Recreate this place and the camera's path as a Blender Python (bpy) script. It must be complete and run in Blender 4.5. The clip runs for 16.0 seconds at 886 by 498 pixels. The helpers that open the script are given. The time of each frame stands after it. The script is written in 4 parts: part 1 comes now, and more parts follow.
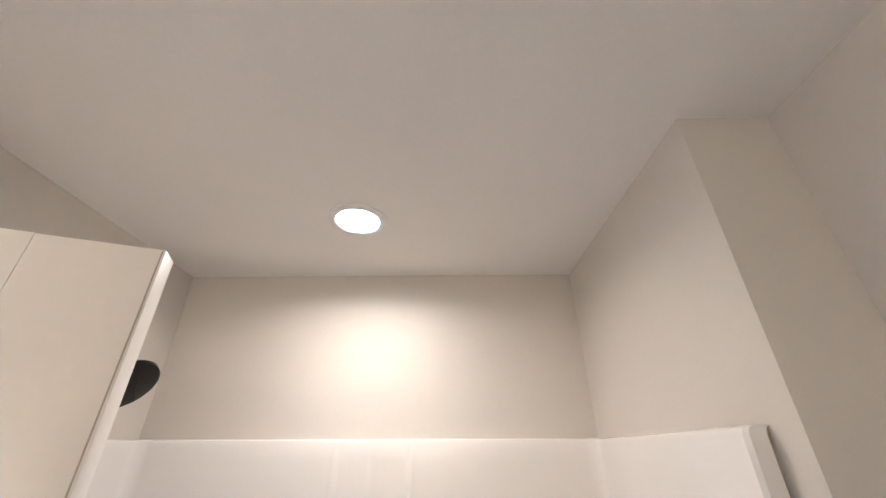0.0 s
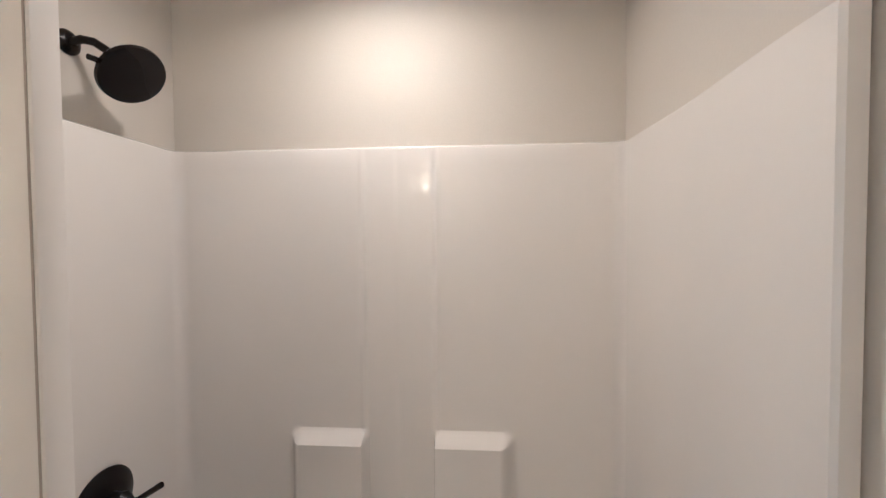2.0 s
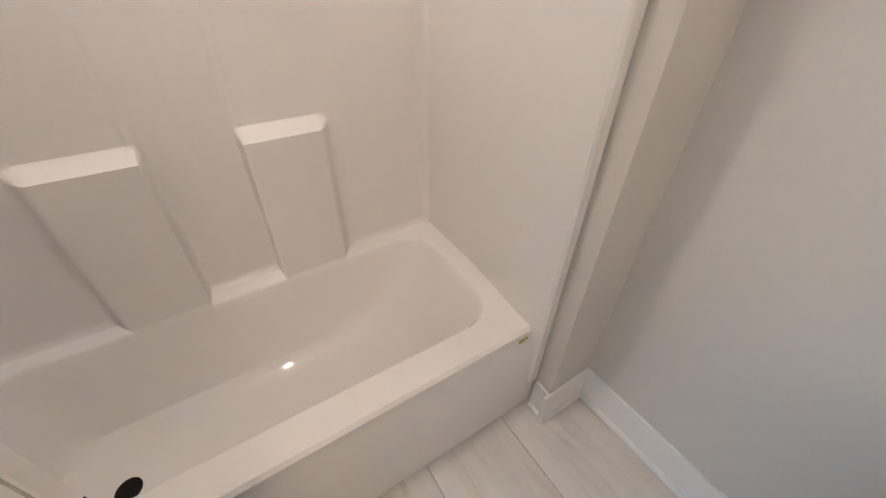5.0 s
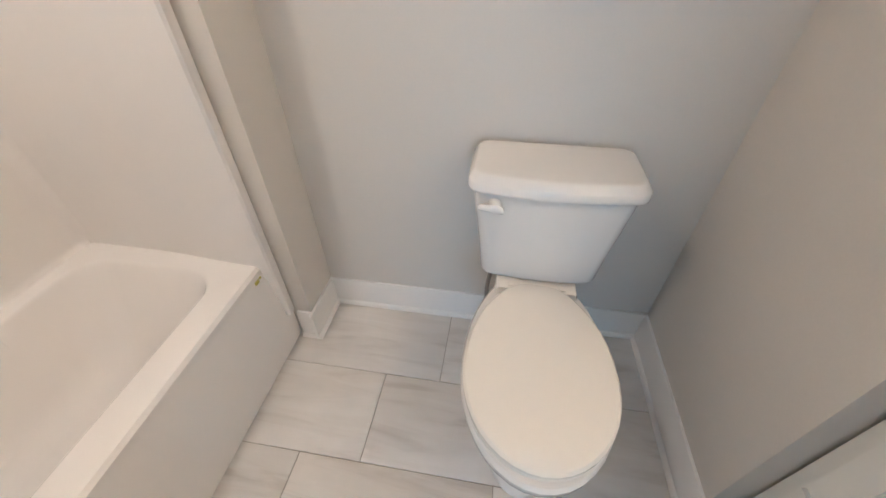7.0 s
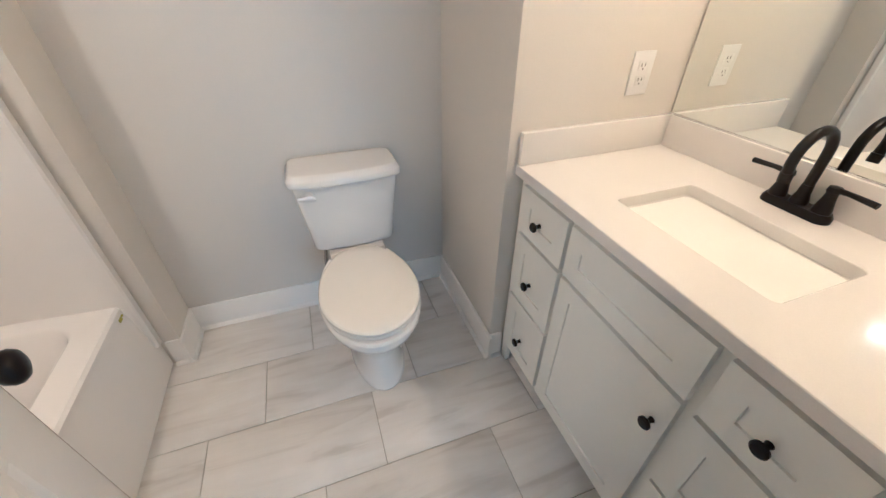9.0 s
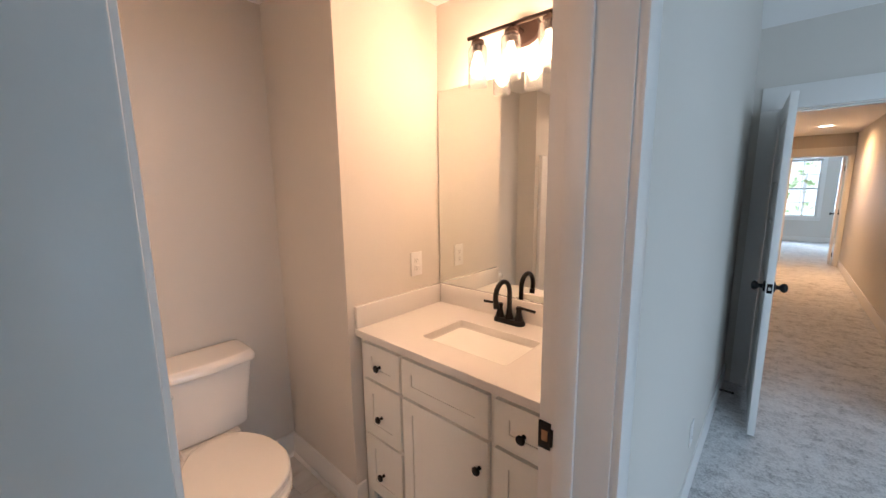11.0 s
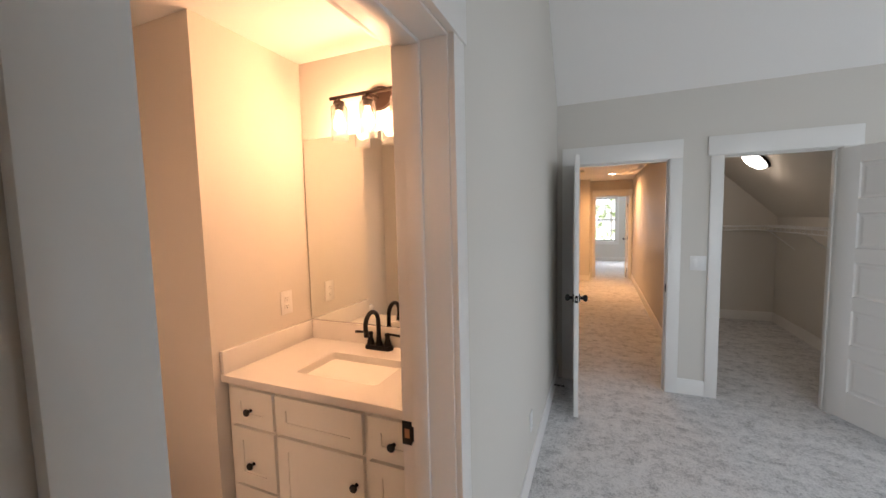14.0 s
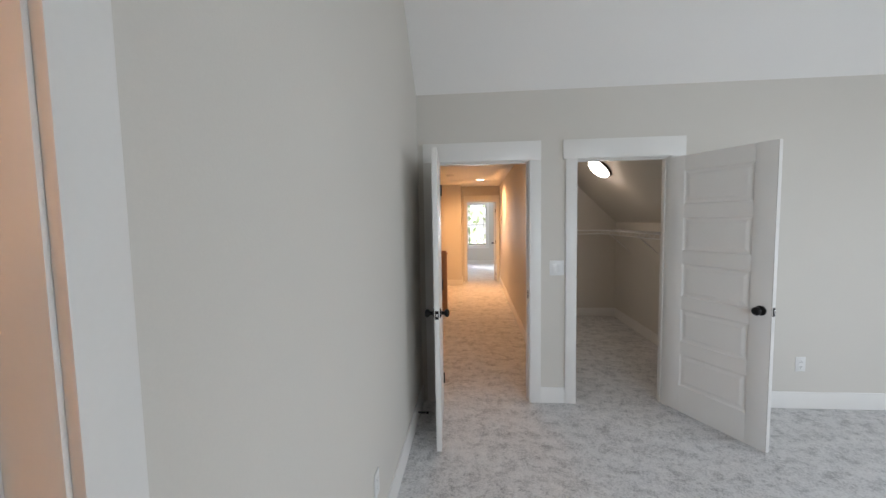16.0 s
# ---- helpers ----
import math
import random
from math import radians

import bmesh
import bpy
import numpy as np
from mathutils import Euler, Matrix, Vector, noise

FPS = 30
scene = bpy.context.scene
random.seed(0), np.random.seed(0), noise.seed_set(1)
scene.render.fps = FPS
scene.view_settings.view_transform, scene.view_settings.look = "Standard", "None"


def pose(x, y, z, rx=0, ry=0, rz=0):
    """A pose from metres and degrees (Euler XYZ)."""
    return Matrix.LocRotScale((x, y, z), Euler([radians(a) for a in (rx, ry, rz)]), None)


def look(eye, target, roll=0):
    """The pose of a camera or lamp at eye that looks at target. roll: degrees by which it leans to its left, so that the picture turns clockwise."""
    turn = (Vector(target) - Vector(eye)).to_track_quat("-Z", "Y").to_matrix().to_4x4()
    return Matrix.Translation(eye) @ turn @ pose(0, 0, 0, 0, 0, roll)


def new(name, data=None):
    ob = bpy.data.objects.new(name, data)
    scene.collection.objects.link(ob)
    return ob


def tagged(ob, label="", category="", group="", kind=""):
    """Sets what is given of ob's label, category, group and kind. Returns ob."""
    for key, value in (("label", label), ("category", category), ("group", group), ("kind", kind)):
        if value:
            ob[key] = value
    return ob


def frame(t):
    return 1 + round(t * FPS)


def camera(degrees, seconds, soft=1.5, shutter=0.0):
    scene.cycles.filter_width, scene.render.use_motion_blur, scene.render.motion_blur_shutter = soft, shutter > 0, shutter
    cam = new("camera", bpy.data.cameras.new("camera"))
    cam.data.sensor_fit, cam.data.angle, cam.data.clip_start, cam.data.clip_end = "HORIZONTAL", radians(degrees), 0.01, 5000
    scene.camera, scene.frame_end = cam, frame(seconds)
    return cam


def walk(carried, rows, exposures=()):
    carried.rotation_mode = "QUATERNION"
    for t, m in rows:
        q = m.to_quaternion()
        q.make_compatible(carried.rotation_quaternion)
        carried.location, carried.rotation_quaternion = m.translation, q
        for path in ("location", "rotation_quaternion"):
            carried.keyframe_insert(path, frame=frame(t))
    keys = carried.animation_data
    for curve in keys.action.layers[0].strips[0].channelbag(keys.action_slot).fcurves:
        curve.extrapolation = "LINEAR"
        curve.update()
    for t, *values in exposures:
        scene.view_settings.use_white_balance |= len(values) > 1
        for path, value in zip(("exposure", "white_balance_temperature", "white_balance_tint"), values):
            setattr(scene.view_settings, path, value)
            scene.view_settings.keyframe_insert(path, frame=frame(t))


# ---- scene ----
cam = camera(99.4, 16.0)
EXPOSURES = [(0, 0.2, 3990, -10), (1.5, 0.03, 3990, -10), (3.2, -0.05, 4000, -10), (5.3, 0.38, 4090, -10), (8.5, 0.58, 4050, -11), (10.2, 0.38, 4160, -5), (11.8, 0.14, 6250, 13), (14, 0.18, 6350, 14), (15, 0.26, 6400, 14), (16, 0.3, 6350, 13)]
PATH = [
    (0, (-0.689, -0.585, 1.819), (-0.707, 1.178, 2.763), -0.2),
    (0.5, (-0.69, -0.545, 1.763), (-0.763, 1.331, 2.454), -0.3),
    (1, (-0.705, -0.512, 1.698), (-0.785, 1.438, 2.133), -0.7),
    (1.5, (-0.713, -0.482, 1.631), (-0.807, 1.506, 1.831), -0.7),
    (2, (-0.703, -0.447, 1.548), (-0.834, 1.548, 1.492), -0.4),
    (2.5, (-0.757, -0.419, 1.492), (-0.832, 1.548, 1.138), -0.7),
    (3, (-0.798, -0.38, 1.425), (-0.836, 1.52, 0.803), -0.7),
    (3.2, (-0.815, -0.356, 1.406), (-0.777, 1.5, 0.662), -0.4),
    (5.3, (-0.882, -0.392, 1.284), (0.094, 0.788, 0.004), 1.4),
    (5.5, (-0.885, -0.414, 1.275), (0.183, 0.677, -0.016), 1.5),
    (6, (-0.909, -0.471, 1.27), (0.37, 0.35, -0.031), 1.1),
    (6.5, (-0.928, -0.578, 1.256), (0.475, -0.044, -0.066), -1.1),
    (7, (-1.029, -0.655, 1.263), (0.459, -0.405, -0.051), -0.4),
    (7.5, (-1.185, -0.722, 1.291), (0.337, -0.69, -0.006), -0.1),
    (8, (-1.359, -0.759, 1.321), (0.167, -0.898, 0.036), 0.3),
    (8.5, (-1.477, -0.756, 1.357), (0.026, -1.062, 0.074), 0.0),
    (9, (-1.602, -0.713, 1.393), (-0.071, -1.249, 0.223), -0.3),
    (9.5, (-1.724, -0.646, 1.443), (-0.227, -1.521, 0.446), -0.4),
    (10, (-1.849, -0.592, 1.52), (-0.368, -1.723, 0.794), -1.1),
    (10.2, (-1.89, -0.545, 1.523), (-0.434, -1.775, 0.918), -0.8),
    (12.3, (-2.114, -0.185, 1.578), (-1.039, -1.859, 1.376), -0.9),
    (12.5, (-2.119, -0.172, 1.58), (-1.107, -1.885, 1.383), -1.0),
    (13, (-2.122, -0.139, 1.575), (-1.195, -1.902, 1.399), -0.9),
    (13.5, (-2.134, -0.14, 1.578), (-1.252, -1.928, 1.413), -1.1),
    (14, (-2.162, -0.196, 1.577), (-1.396, -2.037, 1.419), -1.3),
    (14.5, (-2.214, -0.304, 1.579), (-1.642, -2.215, 1.432), -1.3),
    (15, (-2.255, -0.429, 1.575), (-1.874, -2.387, 1.428), -1.3),
    (15.5, (-2.274, -0.567, 1.565), (-1.984, -2.541, 1.427), -1.2),
    (16, (-2.257, -0.773, 1.556), (-2.092, -2.761, 1.412), -1.0),
]
walk(cam, [(t, look(eye, target, roll)) for t, eye, target, roll in PATH], EXPOSURES)

# ---------------------------------------------------------------- world and lights
world = bpy.data.worlds.new("world")
scene.world = world
world.use_nodes = True
wn = world.node_tree.nodes
sky = wn.new("ShaderNodeTexSky")
sky.sky_type, sky.sun_disc = "NISHITA", False
sky.sun_elevation, sky.sun_rotation = radians(38), radians(200)
wn["Background"].inputs[1].default_value = 0.1
world.node_tree.links.new(sky.outputs[0], wn["Background"].inputs[0])

WARM = (1.0, 0.535, 0.28)
DAY = (0.83, 0.925, 1.0)


def lamp(name, kind, m, power, colour, size=0.05, size_y=None, spot=None):
    data = bpy.data.lights.new(name, kind)
    data.energy, data.color = power, colour
    if kind == "AREA":
        data.shape = "RECTANGLE" if size_y else "DISK"
        data.size = size
        if size_y:
            data.size_y = size_y
    else:
        data.shadow_soft_size = size
    if spot:
        data.spot_size, data.spot_blend = radians(spot), 0.9
    ob = new(name, data)
    ob.matrix_world = m
    return ob


sun = lamp("sun", "SUN", pose(0, 0, 12, 52, 0, 20), 2.0, (1, 0.95, 0.88))
sun.data.angle = radians(0.5)
# north window is assumed, unseen; its lamp is added to brighten the closet door
lamp("bedroom_daylight", "AREA", pose(-3.95, 0.20, 1.6, -50, 0, 0), 32, DAY, 1.5, 1.4)
# sky light in the bedroom's west window and in the far room's window
lamp("bedroom_daylight", "AREA", pose(-7.45, -1.2, 1.6, 0, -58, 0), 44, DAY, 1.4, 1.6)
lamp("window_light_far_room", "AREA", pose(-2.36, -14.40, 1.42, 90, 0, 0), 38, DAY, 0.66, 1.5)
# lamps of the place
LX, LY = (-0.962, -1.130, -1.298), -1.775
for lx in LX:
    lamp("vanity_bulb_light", "POINT", pose(lx, LY, 2.055), 5.1, WARM, 0.03)
    lamp("vanity_bulb_light", "SPOT", pose(lx, LY, 2.045), 1.2, WARM, 0.03, spot=178)
lamp("tub_downlight_light", "AREA", pose(-0.96, 0.39, 2.436), 8.6, (1.0, 0.57, 0.335), 0.13).data.spread = radians(160)
lamp("hall_downlight_light", "SPOT", pose(-2.41, -8.95, 2.43), 210, (1.0, 0.50, 0.19), 0.06, spot=170)
# assumed second lamp, hidden by the door head, added to warm the near hall
lamp("hall_downlight_light", "SPOT", pose(-2.40, -5.2, 2.43), 22, (1.0, 0.50, 0.19), 0.06, spot=170)
lamp("closet_bulb_light", "POINT", pose(-3.68, -5.5, 2.05), 1.6, (1.0, 0.74, 0.52), 0.08)

# ---------------------------------------------------------------- materials


def material(name, colour, rough=0.5, metal=0.0, grain=60.0, vary=0.04, bump=0.02, stain=1.5, stain_amount=0.04, coat=0.0, spec=0.5):
    """Principled paint with a fine grain and broad uneven wear."""
    m = bpy.data.materials.new(name)
    m.use_nodes = True
    nt = m.node_tree
    b = nt.nodes["Principled BSDF"]
    b.inputs["Metallic"].default_value = metal
    b.inputs["Coat Weight"].default_value = coat
    b.inputs["Coat Roughness"].default_value = 0.06
    b.inputs["Specular IOR Level"].default_value = spec
    co = nt.nodes.new("ShaderNodeTexCoord")
    fine = nt.nodes.new("ShaderNodeTexNoise")
    fine.inputs["Scale"].default_value, fine.inputs["Detail"].default_value = grain, 4
    broad = nt.nodes.new("ShaderNodeTexNoise")
    broad.inputs["Scale"].default_value, broad.inputs["Detail"].default_value = stain, 3
    for n in (fine, broad):
        nt.links.new(co.outputs["Object"], n.inputs["Vector"])
    total = nt.nodes.new("ShaderNodeMath")
    total.operation = "MULTIPLY_ADD"
    total.inputs[1].default_value = vary
    nt.links.new(fine.outputs[0], total.inputs[0])
    second = nt.nodes.new("ShaderNodeMath")
    second.operation = "MULTIPLY_ADD"
    second.inputs[1].default_value = stain_amount
    second.inputs[2].default_value = 1.0 - (vary + stain_amount) / 2
    nt.links.new(broad.outputs[0], second.inputs[0])
    nt.links.new(second.outputs[0], total.inputs[2])
    mul = nt.nodes.new("ShaderNodeVectorMath")
    mul.operation = "SCALE"
    mul.inputs[0].default_value = colour
    nt.links.new(total.outputs[0], mul.inputs["Scale"])
    nt.links.new(mul.outputs[0], b.inputs["Base Color"])
    r = nt.nodes.new("ShaderNodeMapRange")
    r.inputs["To Min"].default_value, r.inputs["To Max"].default_value = max(rough * 0.8, 0.02), min(rough * 1.2, 1)
    nt.links.new(broad.outputs[0], r.inputs["Value"])
    nt.links.new(r.outputs[0], b.inputs["Roughness"])
    if bump:
        bm_node = nt.nodes.new("ShaderNodeBump")
        bm_node.inputs["Strength"].default_value, bm_node.inputs["Distance"].default_value = 0.5, bump
        nt.links.new(fine.outputs[0], bm_node.inputs["Height"])
        nt.links.new(bm_node.outputs[0], b.inputs["Normal"])
    return m


WALL = material("wall_paint", (0.68, 0.645, 0.588), 0.6, grain=180, vary=0.05, bump=0.0006, stain_amount=0.05, spec=0.3)
CEIL = material("ceiling_paint", (0.87, 0.85, 0.82), 0.8, grain=140, vary=0.05, bump=0.0008, spec=0.2)
TRIM = material("trim_paint", (0.82, 0.80, 0.765), 0.35, grain=90, vary=0.03, bump=0.0003, stain=6)
DOOR = material("door_paint", (0.81, 0.785, 0.75), 0.4, grain=70, vary=0.03, bump=0.0004, stain=5)
GLAZE = material("fiberglass_gelcoat", (0.83, 0.805, 0.775), 0.045, grain=9, vary=0.02, bump=0.0006)
PORCELAIN = material("porcelain", (0.80, 0.775, 0.735), 0.09, grain=25, vary=0.015, bump=0, coat=0.6)
SEAT = material("toilet_seat_plastic", (0.80, 0.765, 0.70), 0.22, grain=40, vary=0.02, bump=0.0001)
QUARTZ = material("quartz_counter", (0.76, 0.735, 0.70), 0.14, grain=420, vary=0.10, bump=0, stain=9, stain_amount=0.03, coat=0.3)
CABINET = material("cabinet_paint", (0.83, 0.825, 0.775), 0.36, grain=80, vary=0.03, bump=0.0003, stain=4)
BLACK = material("oil_rubbed_bronze", (0.012, 0.011, 0.011), 0.3, metal=0.6, grain=120, vary=0.3, bump=0.0002)
BRONZE = material("dark_bronze_fixture", (0.05, 0.032, 0.025), 0.38, metal=0.7, grain=120, vary=0.3, bump=0.0002)
PLASTIC = material("white_plastic", (0.80, 0.79, 0.77), 0.3, grain=60, vary=0.02, bump=0)
SLOT = material("dark_slot", (0.03, 0.03, 0.03), 0.7, bump=0)
CHROME = material("chrome", (0.75, 0.75, 0.75), 0.12, metal=1.0, bump=0)
BRAID = material("braided_hose", (0.35, 0.33, 0.31), 0.4, metal=0.8, grain=900, vary=0.7, bump=0.001)
GROUT = material("grout", (0.36, 0.335, 0.30), 0.9, grain=300, vary=0.15, bump=0.0006)
OAK = material("stained_oak", (0.42, 0.20, 0.09), 0.4, grain=40, vary=0.3, bump=0.0004)
WIRE = material("white_vinyl_wire", (0.78, 0.78, 0.77), 0.35, bump=0)
CAULK = material("caulk_shadow_gap", (0.40, 0.36, 0.32), 0.8, bump=0)
STICKER = material("sticker_residue", (0.42, 0.38, 0.06), 0.6, grain=200, vary=0.6, bump=0)
PRINT = material("seat_print", (0.10, 0.10, 0.11), 0.6, bump=0)


def tile_material():
    m = bpy.data.materials.new("veined_porcelain_tile")
    m.use_nodes = True
    nt, b = m.node_tree, m.node_tree.nodes["Principled BSDF"]
    co, info = nt.nodes.new("ShaderNodeTexCoord"), nt.nodes.new("ShaderNodeObjectInfo")
    shift = nt.nodes.new("ShaderNodeVectorMath")
    shift.operation = "MULTIPLY_ADD"
    shift.inputs[1].default_value = (1, 1, 1)
    off = nt.nodes.new("ShaderNodeVectorMath")
    off.operation = "SCALE"
    off.inputs[0].default_value = (31, 17, 5)
    nt.links.new(info.outputs["Random"], off.inputs["Scale"])
    nt.links.new(co.outputs["Object"], shift.inputs[0])
    nt.links.new(off.outputs[0], shift.inputs[2])
    mp = nt.nodes.new("ShaderNodeMapping")
    mp.inputs["Rotation"].default_value = (0, 0, radians(6))
    mp.inputs["Scale"].default_value = (9, 1.3, 1)
    nt.links.new(shift.outputs[0], mp.inputs["Vector"])
    vein, cloud = nt.nodes.new("ShaderNodeTexNoise"), nt.nodes.new("ShaderNodeTexNoise")
    vein.inputs["Scale"].default_value, vein.inputs["Detail"].default_value, vein.inputs["Distortion"].default_value = 1.6, 7, 0.9
    cloud.inputs["Scale"].default_value, cloud.inputs["Detail"].default_value = 5, 4
    nt.links.new(mp.outputs[0], vein.inputs["Vector"])
    nt.links.new(shift.outputs[0], cloud.inputs["Vector"])
    ramp = nt.nodes.new("ShaderNodeValToRGB")
    e = ramp.color_ramp.elements
    e[0].position, e[0].color = 0.32, (0.62, 0.585, 0.545, 1)
    e[1].position, e[1].color = 0.62, (0.80, 0.775, 0.74, 1)
    mid = ramp.color_ramp.elements.new(0.45)
    mid.color = (0.75, 0.72, 0.68, 1)
    nt.links.new(vein.outputs[0], ramp.inputs[0])
    mix = nt.nodes.new("ShaderNodeMix")
    mix.data_type, mix.blend_type = "RGBA", "MULTIPLY"
    mix.inputs["Factor"].default_value = 0.22
    nt.links.new(ramp.outputs[0], mix.inputs["A"])
    nt.links.new(cloud.outputs[0], mix.inputs["B"])
    nt.links.new(mix.outputs["Result"], b.inputs["Base Color"])
    r = nt.nodes.new("ShaderNodeMapRange")
    r.inputs["To Min"].default_value, r.inputs["To Max"].default_value = 0.28, 0.42
    nt.links.new(cloud.outputs[0], r.inputs["Value"])
    nt.links.new(r.outputs[0], b.inputs["Roughness"])
    bp = nt.nodes.new("ShaderNodeBump")
    bp.inputs["Strength"].default_value, bp.inputs["Distance"].default_value = 0.3, 0.0006
    nt.links.new(vein.outputs[0], bp.inputs["Height"])
    nt.links.new(bp.outputs[0], b.inputs["Normal"])
    return m


def carpet_material():
    """Cut pile: fine tufts, small pressed dents and broad vacuum streaks."""
    m = bpy.data.materials.new("cut_pile_carpet")
    m.use_nodes = True
    nt, b = m.node_tree, m.node_tree.nodes["Principled BSDF"]
    co = nt.nodes.new("ShaderNodeTexCoord")

    def field(scale, detail, low, high, distort=0.0, stretch=(1, 1, 1), turn=0.0):
        n, mp, r = nt.nodes.new("ShaderNodeTexNoise"), nt.nodes.new("ShaderNodeMapping"), nt.nodes.new("ShaderNodeMapRange")
        mp.inputs["Scale"].default_value, mp.inputs["Rotation"].default_value = stretch, (0, 0, radians(turn))
        n.inputs["Scale"].default_value, n.inputs["Detail"].default_value, n.inputs["Distortion"].default_value = scale, detail, distort
        r.inputs["From Min"].default_value, r.inputs["From Max"].default_value = low, high
        nt.links.new(co.outputs["Object"], mp.inputs["Vector"])
        nt.links.new(mp.outputs[0], n.inputs["Vector"])
        nt.links.new(n.outputs[0], r.inputs["Value"])
        return r.outputs[0]

    tuft = field(110, 5, 0.3, 0.7)
    clump = field(40, 4, 0.20, 0.80, 0.4)
    dent = field(12, 7, 0.28, 0.56, 0.5)
    streak = field(2.2, 4, 0.3, 0.7, 0.4, (1.0, 3.2, 1), 35)
    patch = field(8, 7, 0.38, 0.62, 0.5, (1.0, 1.3, 1), 20)

    def mixed(a, b_, w):
        n = nt.nodes.new("ShaderNodeMath")
        n.operation = "MULTIPLY_ADD"
        n.inputs[1].default_value = w
        nt.links.new(b_, n.inputs[0])
        nt.links.new(a, n.inputs[2])
        return n.outputs[0]

    base = nt.nodes.new("ShaderNodeMath")
    base.operation = "MULTIPLY"
    base.inputs[1].default_value = 0.28
    nt.links.new(tuft, base.inputs[0])
    total = mixed(mixed(mixed(mixed(base.outputs[0], clump, 0.22), dent, 0.18), streak, 0.12), patch, 0.10)
    ramp = nt.nodes.new("ShaderNodeValToRGB")
    e = ramp.color_ramp.elements
    e[0].position, e[0].color = 0.25, (0.34, 0.332, 0.327, 1)
    e[1].position, e[1].color = 0.80, (0.84, 0.825, 0.81, 1)
    x = e.new(0.52)
    x.color = (0.69, 0.674, 0.663, 1)
    nt.links.new(total, ramp.inputs[0])
    nt.links.new(ramp.outputs[0], b.inputs["Base Color"])
    b.inputs["Roughness"].default_value = 1
    b.inputs["Specular IOR Level"].default_value = 0.1
    b.inputs["Sheen Weight"].default_value = 0.3
    height = mixed(mixed(base.outputs[0], clump, 0.4), dent, 0.5)
    bp = nt.nodes.new("ShaderNodeBump")
    bp.inputs["Strength"].default_value, bp.inputs["Distance"].default_value = 0.8, 0.011
    nt.links.new(height, bp.inputs["Height"])
    nt.links.new(bp.outputs[0], b.inputs["Normal"])
    return m


def glow(name, colour, strength):
    m = bpy.data.materials.new(name)
    m.use_nodes = True
    b = m.node_tree.nodes["Principled BSDF"]
    b.inputs["Base Color"].default_value = (0.8, 0.8, 0.8, 1)
    b.inputs["Emission Color"].default_value, b.inputs["Emission Strength"].default_value = (*colour, 1), strength
    return m


def clear_glass(name, rough=0.0):
    m = bpy.data.materials.new(name)
    m.use_nodes = True
    b = m.node_tree.nodes["Principled BSDF"]
    b.inputs["Transmission Weight"].default_value, b.inputs["Roughness"].default_value, b.inputs["IOR"].default_value = 1, rough, 1.45
    return m


def mirror_material():
    m = bpy.data.materials.new("mirror_silver")
    m.use_nodes = True
    b = m.node_tree.nodes["Principled BSDF"]
    b.inputs["Base Color"].default_value = (0.88, 0.91, 0.88, 1)
    b.inputs["Metallic"].default_value, b.inputs["Roughness"].default_value = 1, 0.012
    return m


def woods_material():
    """Distance seen through the far window: pale sky, leaves and trunks."""
    m = bpy.data.materials.new("distant_woods")
    m.use_nodes = True
    nt, b = m.node_tree, m.node_tree.nodes["Principled BSDF"]
    co, leaf, trunk = nt.nodes.new("ShaderNodeTexCoord"), nt.nodes.new("ShaderNodeTexNoise"), nt.nodes.new("ShaderNodeTexNoise")
    mp = nt.nodes.new("ShaderNodeMapping")
    mp.inputs["Scale"].default_value = (0.9, 1, 0.05)
    nt.links.new(co.outputs["Object"], mp.inputs["Vector"])
    nt.links.new(mp.outputs[0], trunk.inputs["Vector"])
    nt.links.new(co.outputs["Object"], leaf.inputs["Vector"])
    leaf.inputs["Scale"].default_value, leaf.inputs["Detail"].default_value = 1.3, 10
    trunk.inputs["Scale"].default_value, trunk.inputs["Detail"].default_value = 1.4, 2
    ramp, bark = nt.nodes.new("ShaderNodeValToRGB"), nt.nodes.new("ShaderNodeValToRGB")
    e = ramp.color_ramp.elements
    e[0].position, e[0].color = 0.34, (0.20, 0.27, 0.12, 1)
    e[1].position, e[1].color = 0.50, (0.95, 0.97, 1.0, 1)
    x = e.new(0.43)
    x.color = (0.62, 0.68, 0.42, 1)
    e2 = bark.color_ramp.elements
    e2[0].position, e2[0].color = 0.62, (1, 1, 1, 1)
    e2[1].position, e2[1].color = 0.66, (0.30, 0.26, 0.24, 1)
    nt.links.new(leaf.outputs[0], ramp.inputs[0])
    nt.links.new(trunk.outputs[0], bark.inputs[0])
    mix = nt.nodes.new("ShaderNodeMix")
    mix.data_type, mix.blend_type = "RGBA", "MULTIPLY"
    mix.inputs["Factor"].default_value = 0.8
    nt.links.new(ramp.outputs[0], mix.inputs["A"])
    nt.links.new(bark.outputs[0], mix.inputs["B"])
    nt.links.new(mix.outputs["Result"], b.inputs["Emission Color"])
    b.inputs["Emission Strength"].default_value = 2.2
    b.inputs["Base Color"].default_value = (0.1, 0.15, 0.05, 1)
    return m


TILE, CARPET = tile_material(), carpet_material()
BULB = glow("lit_bulb", (1.0, 0.58, 0.30), 22)
DISC = glow("lit_lens", (1.0, 0.84, 0.66), 14)
DOME = glow("lit_dome", (1.0, 0.90, 0.78), 9)
GLASS = clear_glass("clear_glass")
SHADE = clear_glass("seeded_glass", 0.2)
MIRROR, WOODS = mirror_material(), woods_material()

# ---------------------------------------------------------------- mesh helpers


